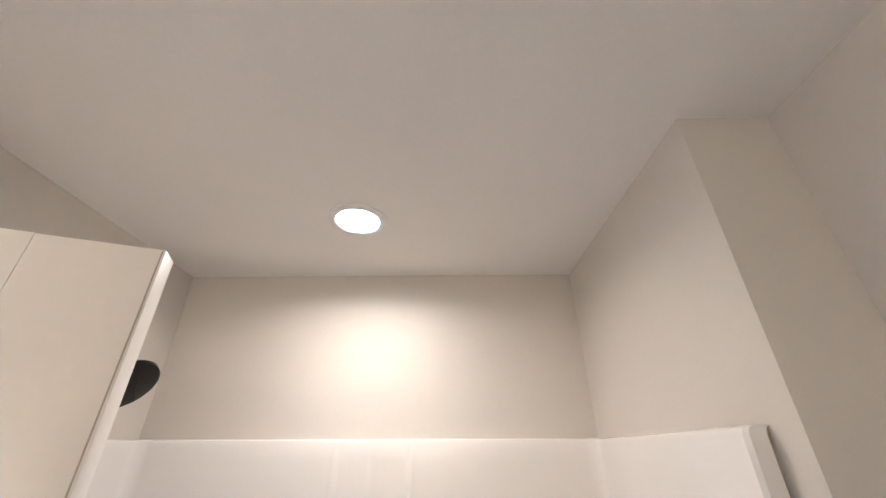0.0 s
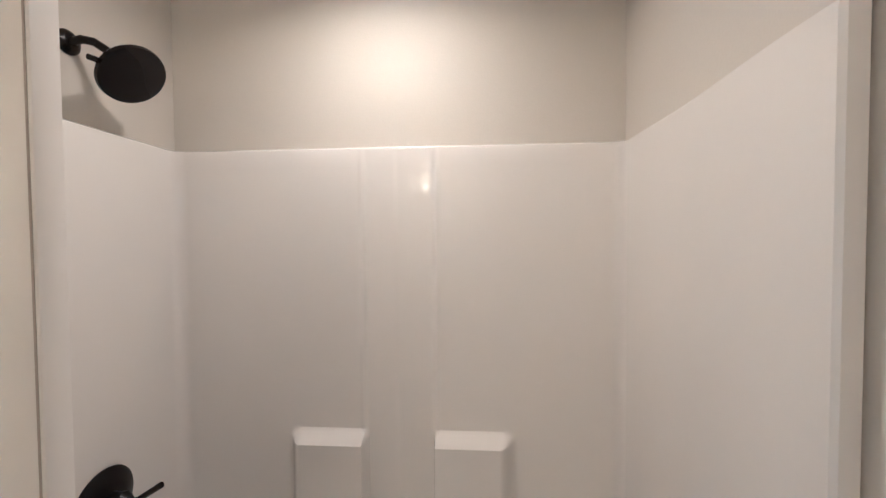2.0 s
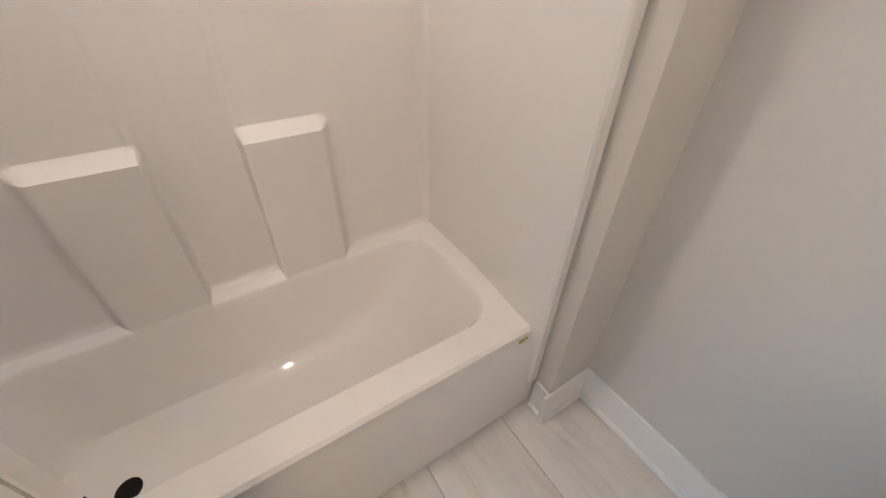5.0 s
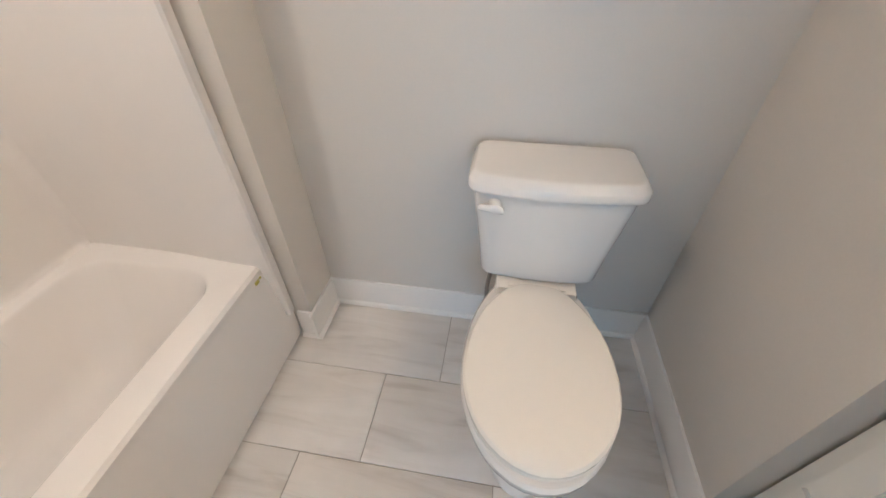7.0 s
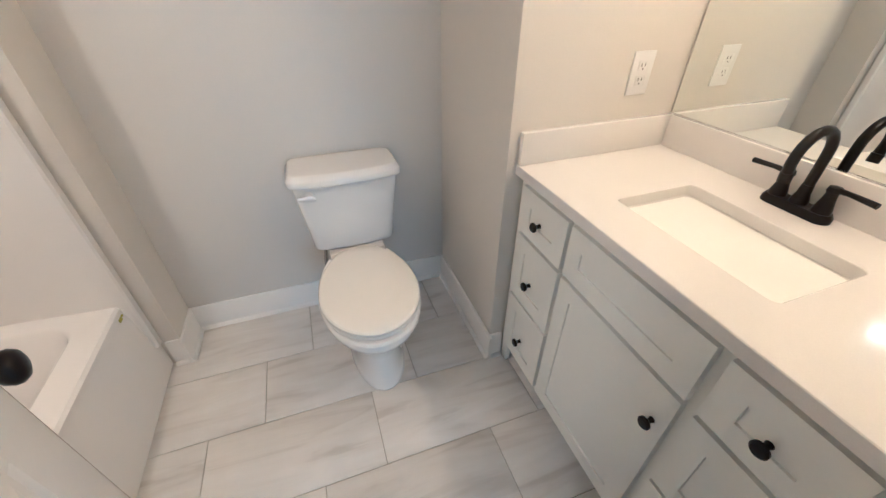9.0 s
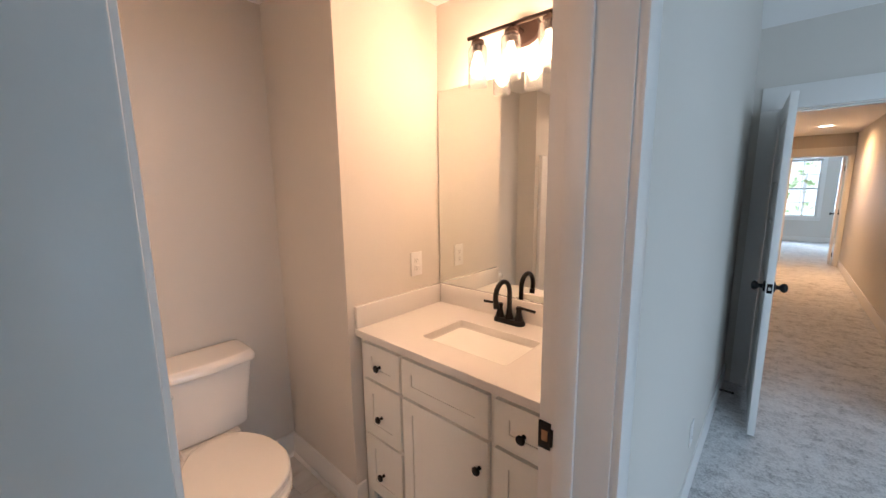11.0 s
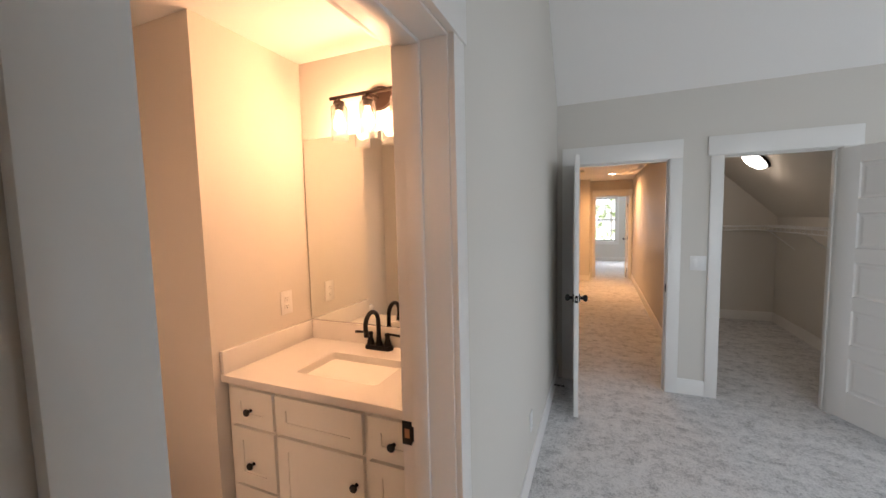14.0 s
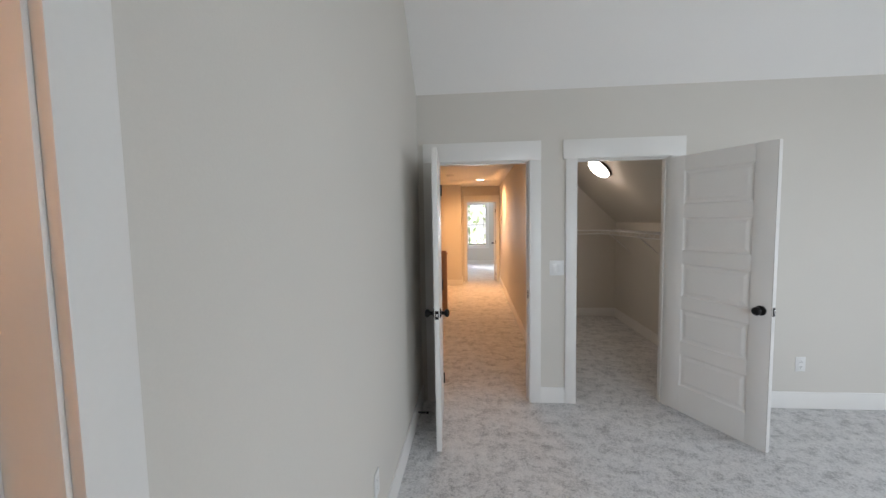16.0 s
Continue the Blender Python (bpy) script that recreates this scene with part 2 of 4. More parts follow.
def box(bm, x0, x1, y0, y1, z0, z1, bevel=0.0, segments=2):
    """A box between two corners, with rounded edges if bevel is given."""
    vs = bmesh.ops.create_cube(bm, size=1.0, matrix=Matrix.Translation(((x0 + x1) / 2, (y0 + y1) / 2, (z0 + z1) / 2)) @ Matrix.Diagonal((abs(x1 - x0), abs(y1 - y0), abs(z1 - z0), 1)))["verts"]
    if bevel:
        es = list({e for v in vs for e in v.link_edges})
        done = bmesh.ops.bevel(bm, geom=es, offset=bevel, segments=segments, affect="EDGES", profile=0.5)
        # the large sides stay flat: index 1 marks them for mesh_of
        for f in {f for v in done["verts"] for f in v.link_faces}:
            f.normal_update()
            if max(abs(c) for c in f.normal) > 0.9999:
                f.material_index = 1
    return bm


def boxes(*rows, bevel=0.0):
    bm = bmesh.new()
    for r in rows:
        box(bm, *r, bevel=bevel)
    return bm


def loft(bm, loops, close_start=True, close_end=True, cyclic=True):
    """Skin a list of loops that have equally many points."""
    rows = [[bm.verts.new(p) for p in loop] for loop in loops]
    n = len(rows[0])
    for a, b in zip(rows, rows[1:]):
        for i in range(n if cyclic else n - 1):
            bm.faces.new((a[i], a[(i + 1) % n], b[(i + 1) % n], b[i]))
    if cyclic and close_start:
        bm.faces.new(rows[0][::-1])
    if cyclic and close_end:
        bm.faces.new(rows[-1])
    bmesh.ops.recalc_face_normals(bm, faces=bm.faces)
    return bm


def turned(profile, m=None, n=28):
    """A body turned round z from (radius, height) pairs."""
    bm = bmesh.new()
    loft(bm, [[(max(r, 1e-4) * math.cos(2 * math.pi * i / n), max(r, 1e-4) * math.sin(2 * math.pi * i / n), z) for i in range(n)] for r, z in profile])
    if m:
        bmesh.ops.transform(bm, matrix=m, verts=bm.verts)
    return bm


def tube(points, radius, n=12, radii=None):
    """A round bar along points."""
    bm = bmesh.new()
    pts = [Vector(p) for p in points]
    loops, side = [], None
    for i, p in enumerate(pts):
        d = (pts[min(i + 1, len(pts) - 1)] - pts[max(i - 1, 0)]).normalized()
        if side is None:
            side = d.orthogonal().normalized()
        side = (side - d * side.dot(d)).normalized()
        up = d.cross(side)
        r = radii[i] if radii else radius
        loops.append([p + r * (math.cos(2 * math.pi * k / n) * side + math.sin(2 * math.pi * k / n) * up) for k in range(n)])
    return loft(bm, loops)


def mesh_of(name, bm, mat, smooth=True):
    me = bpy.data.meshes.new(name)
    bmesh.ops.recalc_face_normals(bm, faces=bm.faces)
    flat = [f.material_index == 1 for f in bm.faces]
    for f in bm.faces:
        f.material_index = 0
    bm.to_mesh(me)
    bm.free()
    me.materials.append(mat)
    if smooth:
        me.polygons.foreach_set("use_smooth", [not f for f in flat])
        me.set_sharp_from_angle(angle=radians(35))
    return me


def part(name, bm, mat, parent, label="", smooth=True):
    ob = new(name, mesh_of(name, bm, mat, smooth))
    ob.parent = parent
    if label:
        ob["label"] = label
    return ob


def thing(name, place, label, category, group="", m=None):
    ob = new(name)
    ob.empty_display_size = 0.1
    ob.matrix_world = m if m else Matrix.Translation(place)
    return tagged(ob, label, category, group)


def structure(name, bm, mat, label="", category=""):
    return tagged(new(name, mesh_of(name, bm, mat)), label, category, kind="structure")


def rounded(x0, x1, y0, y1, r, z, n=6):
    """Points of a rounded rectangle at height z."""
    out = []
    for cx, cy, a in ((x1 - r, y1 - r, 0), (x0 + r, y1 - r, 90), (x0 + r, y0 + r, 180), (x1 - r, y0 + r, 270)):
        for i in range(n + 1):
            t = radians(a + 90 * i / n)
            out.append((cx + r * math.cos(t), cy + r * math.sin(t), z))
    return out


def smooth_step(a, b, x):
    t = min(max((x - a) / (b - a), 0), 1)
    return t * t * (3 - 2 * t)

# ---------------------------------------------------------------- structure
H = 2.445            # ceiling of bathroom, hall and closet
XW, XB = -1.625, -1.792   # bathroom and bedroom face of the wall between them
YS = -3.947          # bedroom face of the south wall
DY0, DY1 = -1.142, -0.402  # bathroom door opening
structure("wall_bath_east", boxes((0, 0.12, -1.27, 0.0, 0, H)), WALL, "warm grey painted wall behind the toilet", "wall")
structure("wall_tub_east", boxes((-0.193, 0.12, 0.0, 0.93, 0, H)), WALL, "warm grey wall return at the end of the bathtub", "wall")
structure("wall_tub_back", boxes((-1.84, -0.193, 0.81, 0.93, 0, H)), WALL, "warm grey wall above the tub surround", "wall")
structure("wall_tub_west", boxes((-1.84, -1.722, -0.15, 0.81, 0, H)), WALL, "warm grey shower wall with the shower head", "wall")
structure("wall_toilet_alcove", boxes((-0.623, 0.12, -2.0, -1.27, 0, H)), WALL, "warm grey projecting wall between toilet and vanity", "wall")
structure("wall_vanity", boxes((XB, -0.623, -2.0, -1.882, 0, H)), WALL, "warm grey wall behind the vanity mirror", "wall")
bm = boxes((XB, XW, -1.882, DY0 - 0.02, 0, H), (XB, XW, DY1 + 0.02, -0.15, 0, H), (XB, XW, DY0 - 0.02, DY1 + 0.02, 2.075, H),
           (XB, XW, -4.06, -2.0, 0, 3.9), (XB, XW, -2.0, -0.15, H, 3.9))
structure("wall_bedroom_east", bm, WALL, "warm grey wall between bedroom and bathroom", "wall")

# unseen wall, added to keep window light off the wall north of the bathroom door
structure("wall_daylight_blocker", boxes((-2.82, -2.70, -0.54, 0.30, 0, 3.6)), WALL, "unseen wall added to shade the bathroom entry", "wall")
structure("ceiling_bath", boxes((XW, 0.12, -2.0, 0.93, H, H + 0.1), (-1.84, XW, -0.15, 0.93, H, H + 0.1)), CEIL, "off-white bathroom ceiling", "ceiling")

HX0, HX1, CX0, CX1, DH = -2.709, -1.940, -3.815, -3.103, 2.042
bm = boxes((HX1 + 0.02, XW, YS - 0.115, YS, 0, 3.9), (CX1 + 0.02, HX0 - 0.02, YS - 0.115, YS, 0, 3.9),
           (-7.72, CX0 - 0.02, YS - 0.115, YS, 0, 3.9), (HX0 - 0.02, HX1 + 0.02, YS - 0.115, YS, DH + 0.02, 3.9),
           (CX0 - 0.02, CX1 + 0.02, YS - 0.115, YS, DH + 0.02, 3.9))
structure("wall_bedroom_south", bm, WALL, "warm grey bedroom wall with two door openings", "wall")
structure("wall_bedroom_west", boxes((-7.72, -7.6, YS, -2.05, 0, 3.9), (-7.72, -7.6, -0.35, 0.42, 0, 3.9), (-7.72, -7.6, -2.05, -0.35, 0, 0.75), (-7.72, -7.6, -2.05, -0.35, 2.35, 3.9)), WALL, "bedroom side wall with a window opening", "wall")
# out of view; the window opening is made up to go with the north lamp
structure("wall_bedroom_north", boxes((-7.6, -4.75, 0.30, 0.42, 0, 3.9), (-3.15, -1.84, 0.30, 0.42, 0, 3.9), (-4.75, -3.15, 0.30, 0.42, 0, 0.75), (-4.75, -3.15, 0.30, 0.42, 2.35, 3.9), (-1.84, XB, -0.15, -0.03, H + 0.1, 3.9), (-1.95, -1.84, -0.15, 0.30, 0, 3.9), (-1.84, XB, -0.152, -0.15, 0, H + 0.1)), WALL, "unseen bedroom wall with an assumed window opening", "wall")
# sloped bedroom ceiling: knee at the south wall, then flat
bm = bmesh.new()
prof = [(YS - 0.115, 2.605 - 0.115 * 0.95), (YS, 2.605), (YS + 1.05, 3.6), (0.42, 3.6), (0.42, 3.75), (YS + 1.0, 3.75), (YS - 0.115, 2.75)]
loft(bm, [[(x, y, z) for y, z in prof] for x in (-7.72, XB)])
structure("ceiling_bedroom", bm, CEIL, "white sloped bedroom ceiling", "ceiling")


def casing_y(name, x0, x1, zh, y, side, w=0.095, head=0.158, over=0.012, depth=0.018, label="white flat door casing"):
    """Flat casing round an opening in a wall that faces along y."""
    ya, yb = sorted((y, y + side * depth))
    yc, yd = sorted((y, y + side * (depth + 0.005)))
    root = tagged(new(name), label, "door casing", kind="structure")
    part("side_casing", boxes((x0 - w, x0 - 0.006, ya, yb, 0, zh + 0.006), bevel=0.002), TRIM, root)
    part("side_casing", boxes((x1 + 0.006, x1 + w, ya, yb, 0, zh + 0.006), bevel=0.002), TRIM, root)
    part("head_casing", boxes((x0 - w - over, x1 + w + over, yc, yd, zh + 0.006, zh + head), bevel=0.002), TRIM, root)
    return root


def jamb_y(name, x0, x1, zh, y0, y1, stop_y):
    root = tagged(new(name), "white painted door jamb", "door jamb", kind="structure")
    for a, b in ((x0 - 0.019, x0), (x1, x1 + 0.019)):
        part("side_jamb", boxes((a, b, y0, y1, 0, zh), bevel=0.001), TRIM, root)
    part("head_jamb", boxes((x0 - 0.019, x1 + 0.019, y0, y1, zh, zh + 0.019), bevel=0.001), TRIM, root)
    part("door_stop_trim", boxes((x0, x0 + 0.011, stop_y - 0.02, stop_y + 0.02, 0, zh), bevel=0.002), TRIM, root)
    part("door_stop_trim", boxes((x1 - 0.011, x1, stop_y - 0.02, stop_y + 0.02, 0, zh), bevel=0.002), TRIM, root)
    part("door_stop_trim", boxes((x0 + 0.011, x1 - 0.011, stop_y - 0.02, stop_y + 0.02, zh - 0.011, zh), bevel=0.002), TRIM, root)
    return root


def strike_plate(m, label):
    root = thing("strike_plate", (0, 0, 0), label, "strike plate", group="strike plates", m=m)
    part("plate", boxes((-0.0015, 0.0015, -0.016, 0.016, -0.036, 0.036), (-0.0015, 0.006, 0.012, 0.022, -0.022, 0.022), bevel=0.001), BLACK, root)
    part("latch_hole", boxes((0.0016, 0.0022, -0.007, 0.009, -0.014, 0.014)), OAK, root, "dark hole showing raw wood")
    return root


casing_y("casing_hall_door", HX0, HX1, DH, YS, 1, w=0.1, over=0.0)
casing_y("casing_closet_door", CX0, CX1, DH, YS, 1, w=0.094, over=0.022)
jamb_y("jamb_hall_door", HX0, HX1, DH, YS - 0.115, YS, YS - 0.062)
jamb_y("jamb_closet_door", CX0, CX1, DH, YS - 0.115, YS, YS - 0.062)
strike_plate(pose(HX0 + 0.002, YS - 0.02, 0.93, 0, 0, 0), "small black strike plate on the hall door jamb")

# bathroom door: jamb, stops and casings on a wall that faces along x
ZB = 2.055
root = tagged(new("jamb_bath_door"), "white painted bathroom door jamb", "door jamb", kind="structure")
part("side_jamb", boxes((XB, XW, DY0 - 0.019, DY0, 0, ZB), bevel=0.001), TRIM, root)
part("side_jamb", boxes((XB, XW, DY1, DY1 + 0.019, 0, ZB), bevel=0.001), TRIM, root)
part("head_jamb", boxes((XB, XW, DY0 - 0.019, DY1 + 0.019, ZB, ZB + 0.019), bevel=0.001), TRIM, root)
part("door_stop_trim", boxes((-1.715, -1.666, DY0, DY0 + 0.011, 0, ZB), bevel=0.003), TRIM, root)
part("door_stop_trim", boxes((-1.715, -1.666, DY1 - 0.011, DY1, 0, ZB), bevel=0.003), TRIM, root)
part("door_stop_trim", boxes((-1.715, -1.666, DY0 + 0.011, DY1 - 0.011, ZB - 0.011, ZB), bevel=0.003), TRIM, root)
for side, xa in ((-1, XB), (1, XW)):
    root = tagged(new("casing_bath_door"), "white flat casing round the bathroom door", "door casing", kind="structure")
    xs = sorted((xa, xa + side * 0.018))
    xh = sorted((xa, xa + side * 0.023))
    lo = DY0 - 0.086 if side < 0 else DY0 + 0.01
    if side < 0:
        part("side_casing", boxes((*xs, lo, DY0 - 0.006, 0, ZB + 0.006), bevel=0.002), TRIM, root)
    part("side_casing", boxes((*xs, DY1 + 0.006, DY1 + 0.084, 0, ZB + 0.006), bevel=0.002), TRIM, root)
    part("head_casing", boxes((*xh, lo - 0.01, DY1 + 0.094, ZB + 0.006, ZB + 0.158), bevel=0.002), TRIM, root)
strike_plate(pose(-1.640, DY0 + 0.002, 0.945, 0, 0, 90), "dark bronze strike plate on the bathroom jamb")


def base_run(name, a, b, normal, h=0.135, shoe=True, label="white painted baseboard"):
    """Baseboard from a to b (x, y), standing out along normal, with a small shoe moulding."""
    a, b, n = Vector((*a, 0)), Vector((*b, 0)), Vector((*normal, 0))
    root = tagged(new(name), label, "baseboard", kind="structure")
    for nm, prof in (("board", [(0, 0), (0.014, 0), (0.014, h - 0.012), (0.009, h), (0, h)]),
                     ("shoe_moulding", [(0.0145, 0.001), (0.027, 0.001), (0.026, 0.008), (0.021, 0.015), (0.0145, 0.018)])):
        if nm == "shoe_moulding" and not shoe:
            continue
        bm = bmesh.new()
        loft(bm, [[p + n * d + Vector((0, 0, z)) for d, z in prof] for p in (a, b)])
        part(nm, bm, TRIM, root)
    return root


base_run("baseboard_toilet", (0, -1.27), (0, 0), (-1, 0), shoe=True)
base_run("baseboard_pilaster", (-0.220, 0), (-0.0142, 0), (0, -1))
base_run("baseboard_pilaster_side", (-0.193, 0.0), (-0.193, 0.056), (-1, 0))
base_run("baseboard_alcove", (-0.650, -1.27), (-0.0142, -1.27), (0, 1))
base_run("baseboard_vanity_side", (-0.623, -1.322), (-0.623, -1.2705), (-1, 0))
base_run("baseboard_bath_west", (XW, DY1 + 0.084), (XW, -0.15), (1, 0))
base_run("baseboard_bedroom_east", (XB, YS), (XB, DY0 - 0.086), (-1, 0), shoe=False)
base_run("baseboard_bedroom_east_north", (XB, DY1 + 0.084), (XB, -0.15), (-1, 0), shoe=False)
base_run("baseboard_between_doors", (CX1 + 0.094, YS), (HX0 - 0.1, YS), (0, 1), shoe=False)
base_run("baseboard_bedroom_south", (-7.6, YS), (CX0 - 0.094, YS), (0, 1), shoe=False)
base_run("baseboard_hall_west", (-2.91, -10.5), (-2.91, YS - 0.115), (1, 0), shoe=False)
base_run("baseboard_closet_back", (-4.49, -6.92), (-3.03, -6.92), (0, 1), shoe=False)
base_run("baseboard_closet_west", (-4.49, -6.92), (-4.49, YS - 0.115), (1, 0), shoe=False)
base_run("baseboard_hall_return", (-1.95, -9.92), (-0.4, -9.92), (0, 1), shoe=False)
base_run("baseboard_hall_end", (-1.95, -10.5), (-1.95, -9.92), (-1, 0), shoe=False)
base_run("baseboard_far_room", (-3.6, -14.5), (0.2, -14.5), (0, 1), shoe=False)


def carpet(name, x0, x1, y0, y1, step, label):
    """Carpet with a gently uneven pile."""
    bm = bmesh.new()
    nx, ny = max(int((x1 - x0) / step), 1), max(int((y1 - y0) / step), 1)
    rows = []
    for j in range(ny + 1):
        row = []
        for i in range(nx + 1):
            p = Vector((x0 + (x1 - x0) * i / nx, y0 + (y1 - y0) * j / ny, 0))
            z = 0.004 * noise.noise(p * 9) + 0.003 * noise.noise(p * 28)
            row.append(bm.verts.new((p.x, p.y, z - 0.004)))
        rows.append(row)
    for a, b in zip(rows, rows[1:]):
        for i in range(nx):
            bm.faces.new((a[i], a[i + 1], b[i + 1], b[i]))
    return structure(name, bm, CARPET, label, "carpet")


carpet("floor_bedroom", -7.6, XB + 0.05, YS - 0.06, 0.32, 0.03, "light grey-beige cut pile bedroom carpet")
carpet("floor_hall", -2.92, -0.38, -10.55, YS - 0.06, 0.06, "light beige hall carpet")
carpet("floor_closet", -4.50, -3.02, -6.94, YS - 0.06, 0.06, "light beige closet carpet")
carpet("floor_far_room", -3.6, 0.2, -14.5, -10.55, 0.1, "pale carpet in the far room")
structure("ground", boxes((-300, 300, -300, 300, -3.2, -3.0)), material("grass_ground", (0.06, 0.09, 0.03), 0.9, grain=3, vary=0.5), "grass outside the house", "ground")

# hall, closet and far room shells
structure("wall_hall_west", boxes((-3.03, -2.91, -10.62, YS - 0.115, 0, H)), WALL, "warm grey hall wall", "wall")
structure("wall_hall_east", boxes((-0.4, -0.28, -9.92, YS - 0.115, 0, H), (XW, -0.28, YS - 0.115, YS - 0.003, 0, H)), WALL, "warm grey stairwell wall", "wall")
structure("wall_hall_return", boxes((-1.95, -0.28, -10.38, -9.92, 0, H)), WALL, "warm grey wall at the end of the stairwell", "wall")
FX0, FX1 = -2.84, -2.07
structure("wall_hall_end", boxes((-2.91, FX0 - 0.02, -10.62, -10.5, 0, H), (FX1 + 0.02, -0.28, -10.62, -10.5, 0, H), (FX0 - 0.02, FX1 + 0.02, -10.62, -10.5, DH + 0.03, H),
                                 (-1.95, -0.28, -10.5, -10.38, 0, H)), WALL, "warm grey wall at the hall's end", "wall")
structure("ceiling_hall", boxes((-3.03, -0.28, -10.62, YS - 0.115, H, H + 0.1)), CEIL, "white hall ceiling", "ceiling")
casing_y("casing_far_door", FX0, FX1, DH + 0.01, -10.5, 1, w=0.066, over=0.0)
jamb_y("jamb_far_door", FX0, FX1, DH + 0.01, -10.62, -10.5, -10.56)
structure("wall_closet_east", boxes((-3.1, -3.03, -7.04, YS - 0.115, 0, 2.6)), WALL, "warm grey closet wall", "wall")
structure("wall_closet_back", boxes((-4.61, -3.03, -7.04, -6.92, 0, 2.6)), WALL, "warm grey closet back wall", "wall")
structure("wall_closet_west", boxes((-4.61, -4.49, -6.92, YS - 0.115, 0, 1.55)), WALL, "low closet knee wall", "wall")
bm = bmesh.new()
prof = [(-4.61, 1.38), (-4.49, 1.50), (-3.545, H), (-3.03, H), (-3.03, H + 0.1), (-3.59, H + 0.1), (-4.61, 1.53)]
loft(bm, [[(x, y, z) for x, z in prof] for y in (-6.92, YS - 0.115)])
structure("ceiling_closet", bm, WALL, "sloped closet ceiling painted as the walls", "ceiling")
structure("wall_far_room", boxes((-3.72, -3.6, -14.62, -10.62, 0, H), (0.2, 0.32, -14.62, -10.62, 0, H), (-3.6, -2.72, -14.62, -14.5, 0, H), (-2.0, 0.2, -14.62, -14.5, 0, H),
                                 (-2.72, -2.0, -14.62, -14.5, 0, 0.66), (-2.72, -2.0, -14.62, -14.5, 2.19, H), (-3.6, -2.91, -10.62, -10.5, 0, H), (-0.28, 0.2, -10.62, -10.5, 0, H)), WALL, "far room walls", "wall")
structure("ceiling_far_room", boxes((-3.72, 0.32, -14.62, -10.62, H, H + 0.1)), CEIL, "far room ceiling", "ceiling")
bm = bmesh.new()
loft(bm, [[(x, -78, z) for x in (-60, 60)] for z in (-3, 40)], cyclic=False)
structure("backdrop", bm, WOODS, "bright autumn woods beyond the window", "backdrop")


def window(name, x0, x1, y, z0, z1, label):
    """A double-hung window in a wall that faces north."""
    root = tagged(new(name), label, "window", kind="structure")
    part("window_casing", boxes((x0 - 0.08, x0, y, y + 0.018, z0 - 0.09, z1 + 0.09), (x1, x1 + 0.08, y, y + 0.018, z0 - 0.09, z1 + 0.09),
                                (x0, x1, y, y + 0.018, z1, z1 + 0.09), (x0, x1, y, y + 0.018, z0 - 0.09, z0)), TRIM, root)
    part("window_sill", boxes((x0 - 0.1, x1 + 0.1, y + 0.0185, y + 0.05, z0 - 0.012, z0 + 0.012), bevel=0.003), TRIM, root)
    zm = (z0 + z1) / 2
    for a, b, d in ((z0, zm + 0.02, 0.03), (zm - 0.02, z1, 0.07)):
        f = part("sash_frame", boxes((x0, x0 + 0.045, y - d - 0.03, y - d, a, b), (x1 - 0.045, x1, y - d - 0.03, y - d, a, b), (x0 + 0.045, x1 - 0.045, y - d - 0.03, y - d, a, a + 0.045),
                                     (x0 + 0.045, x1 - 0.045, y - d - 0.03, y - d, b - 0.045, b)), TRIM, root)
        xm = (x0 + x1) / 2
        part("muntin", boxes((xm - 0.009, xm + 0.009, y - d - 0.024, y - d - 0.006, a + 0.045, b - 0.045)), TRIM, root)
        part("muntin", boxes((x0 + 0.045, xm - 0.009, y - d - 0.022, y - d - 0.008, (a + b) / 2 - 0.009, (a + b) / 2 + 0.009),
                             (xm + 0.009, x1 - 0.045, y - d - 0.022, y - d - 0.008, (a + b) / 2 - 0.009, (a + b) / 2 + 0.009)), TRIM, root)
        p = part("pane", boxes((x0 + 0.045, x1 - 0.045, y - d - 0.017, y - d - 0.013, a + 0.045, b - 0.045)), GLASS, root)
        p.visible_shadow = False
    return root


window("window_1", -2.72, -2.0, -14.5, 0.66, 2.19, "white double-hung window with bright woods outside")

# ---------------------------------------------------------------- doors


def round_knob(name, parent, m, label="round black door knob"):
    """Rose, neck and ball, pointing along +z of m."""
    k = part(name, turned([(0.0, 0), (0.032, 0), (0.033, 0.004), (0.029, 0.009), (0.014, 0.012), (0.011, 0.024), (0.013, 0.03), (0.022, 0.036), (0.0275, 0.046),
                           (0.0275, 0.053), (0.022, 0.061), (0.012, 0.065), (0.0, 0.066)], m), BLACK, parent, label)
    return k


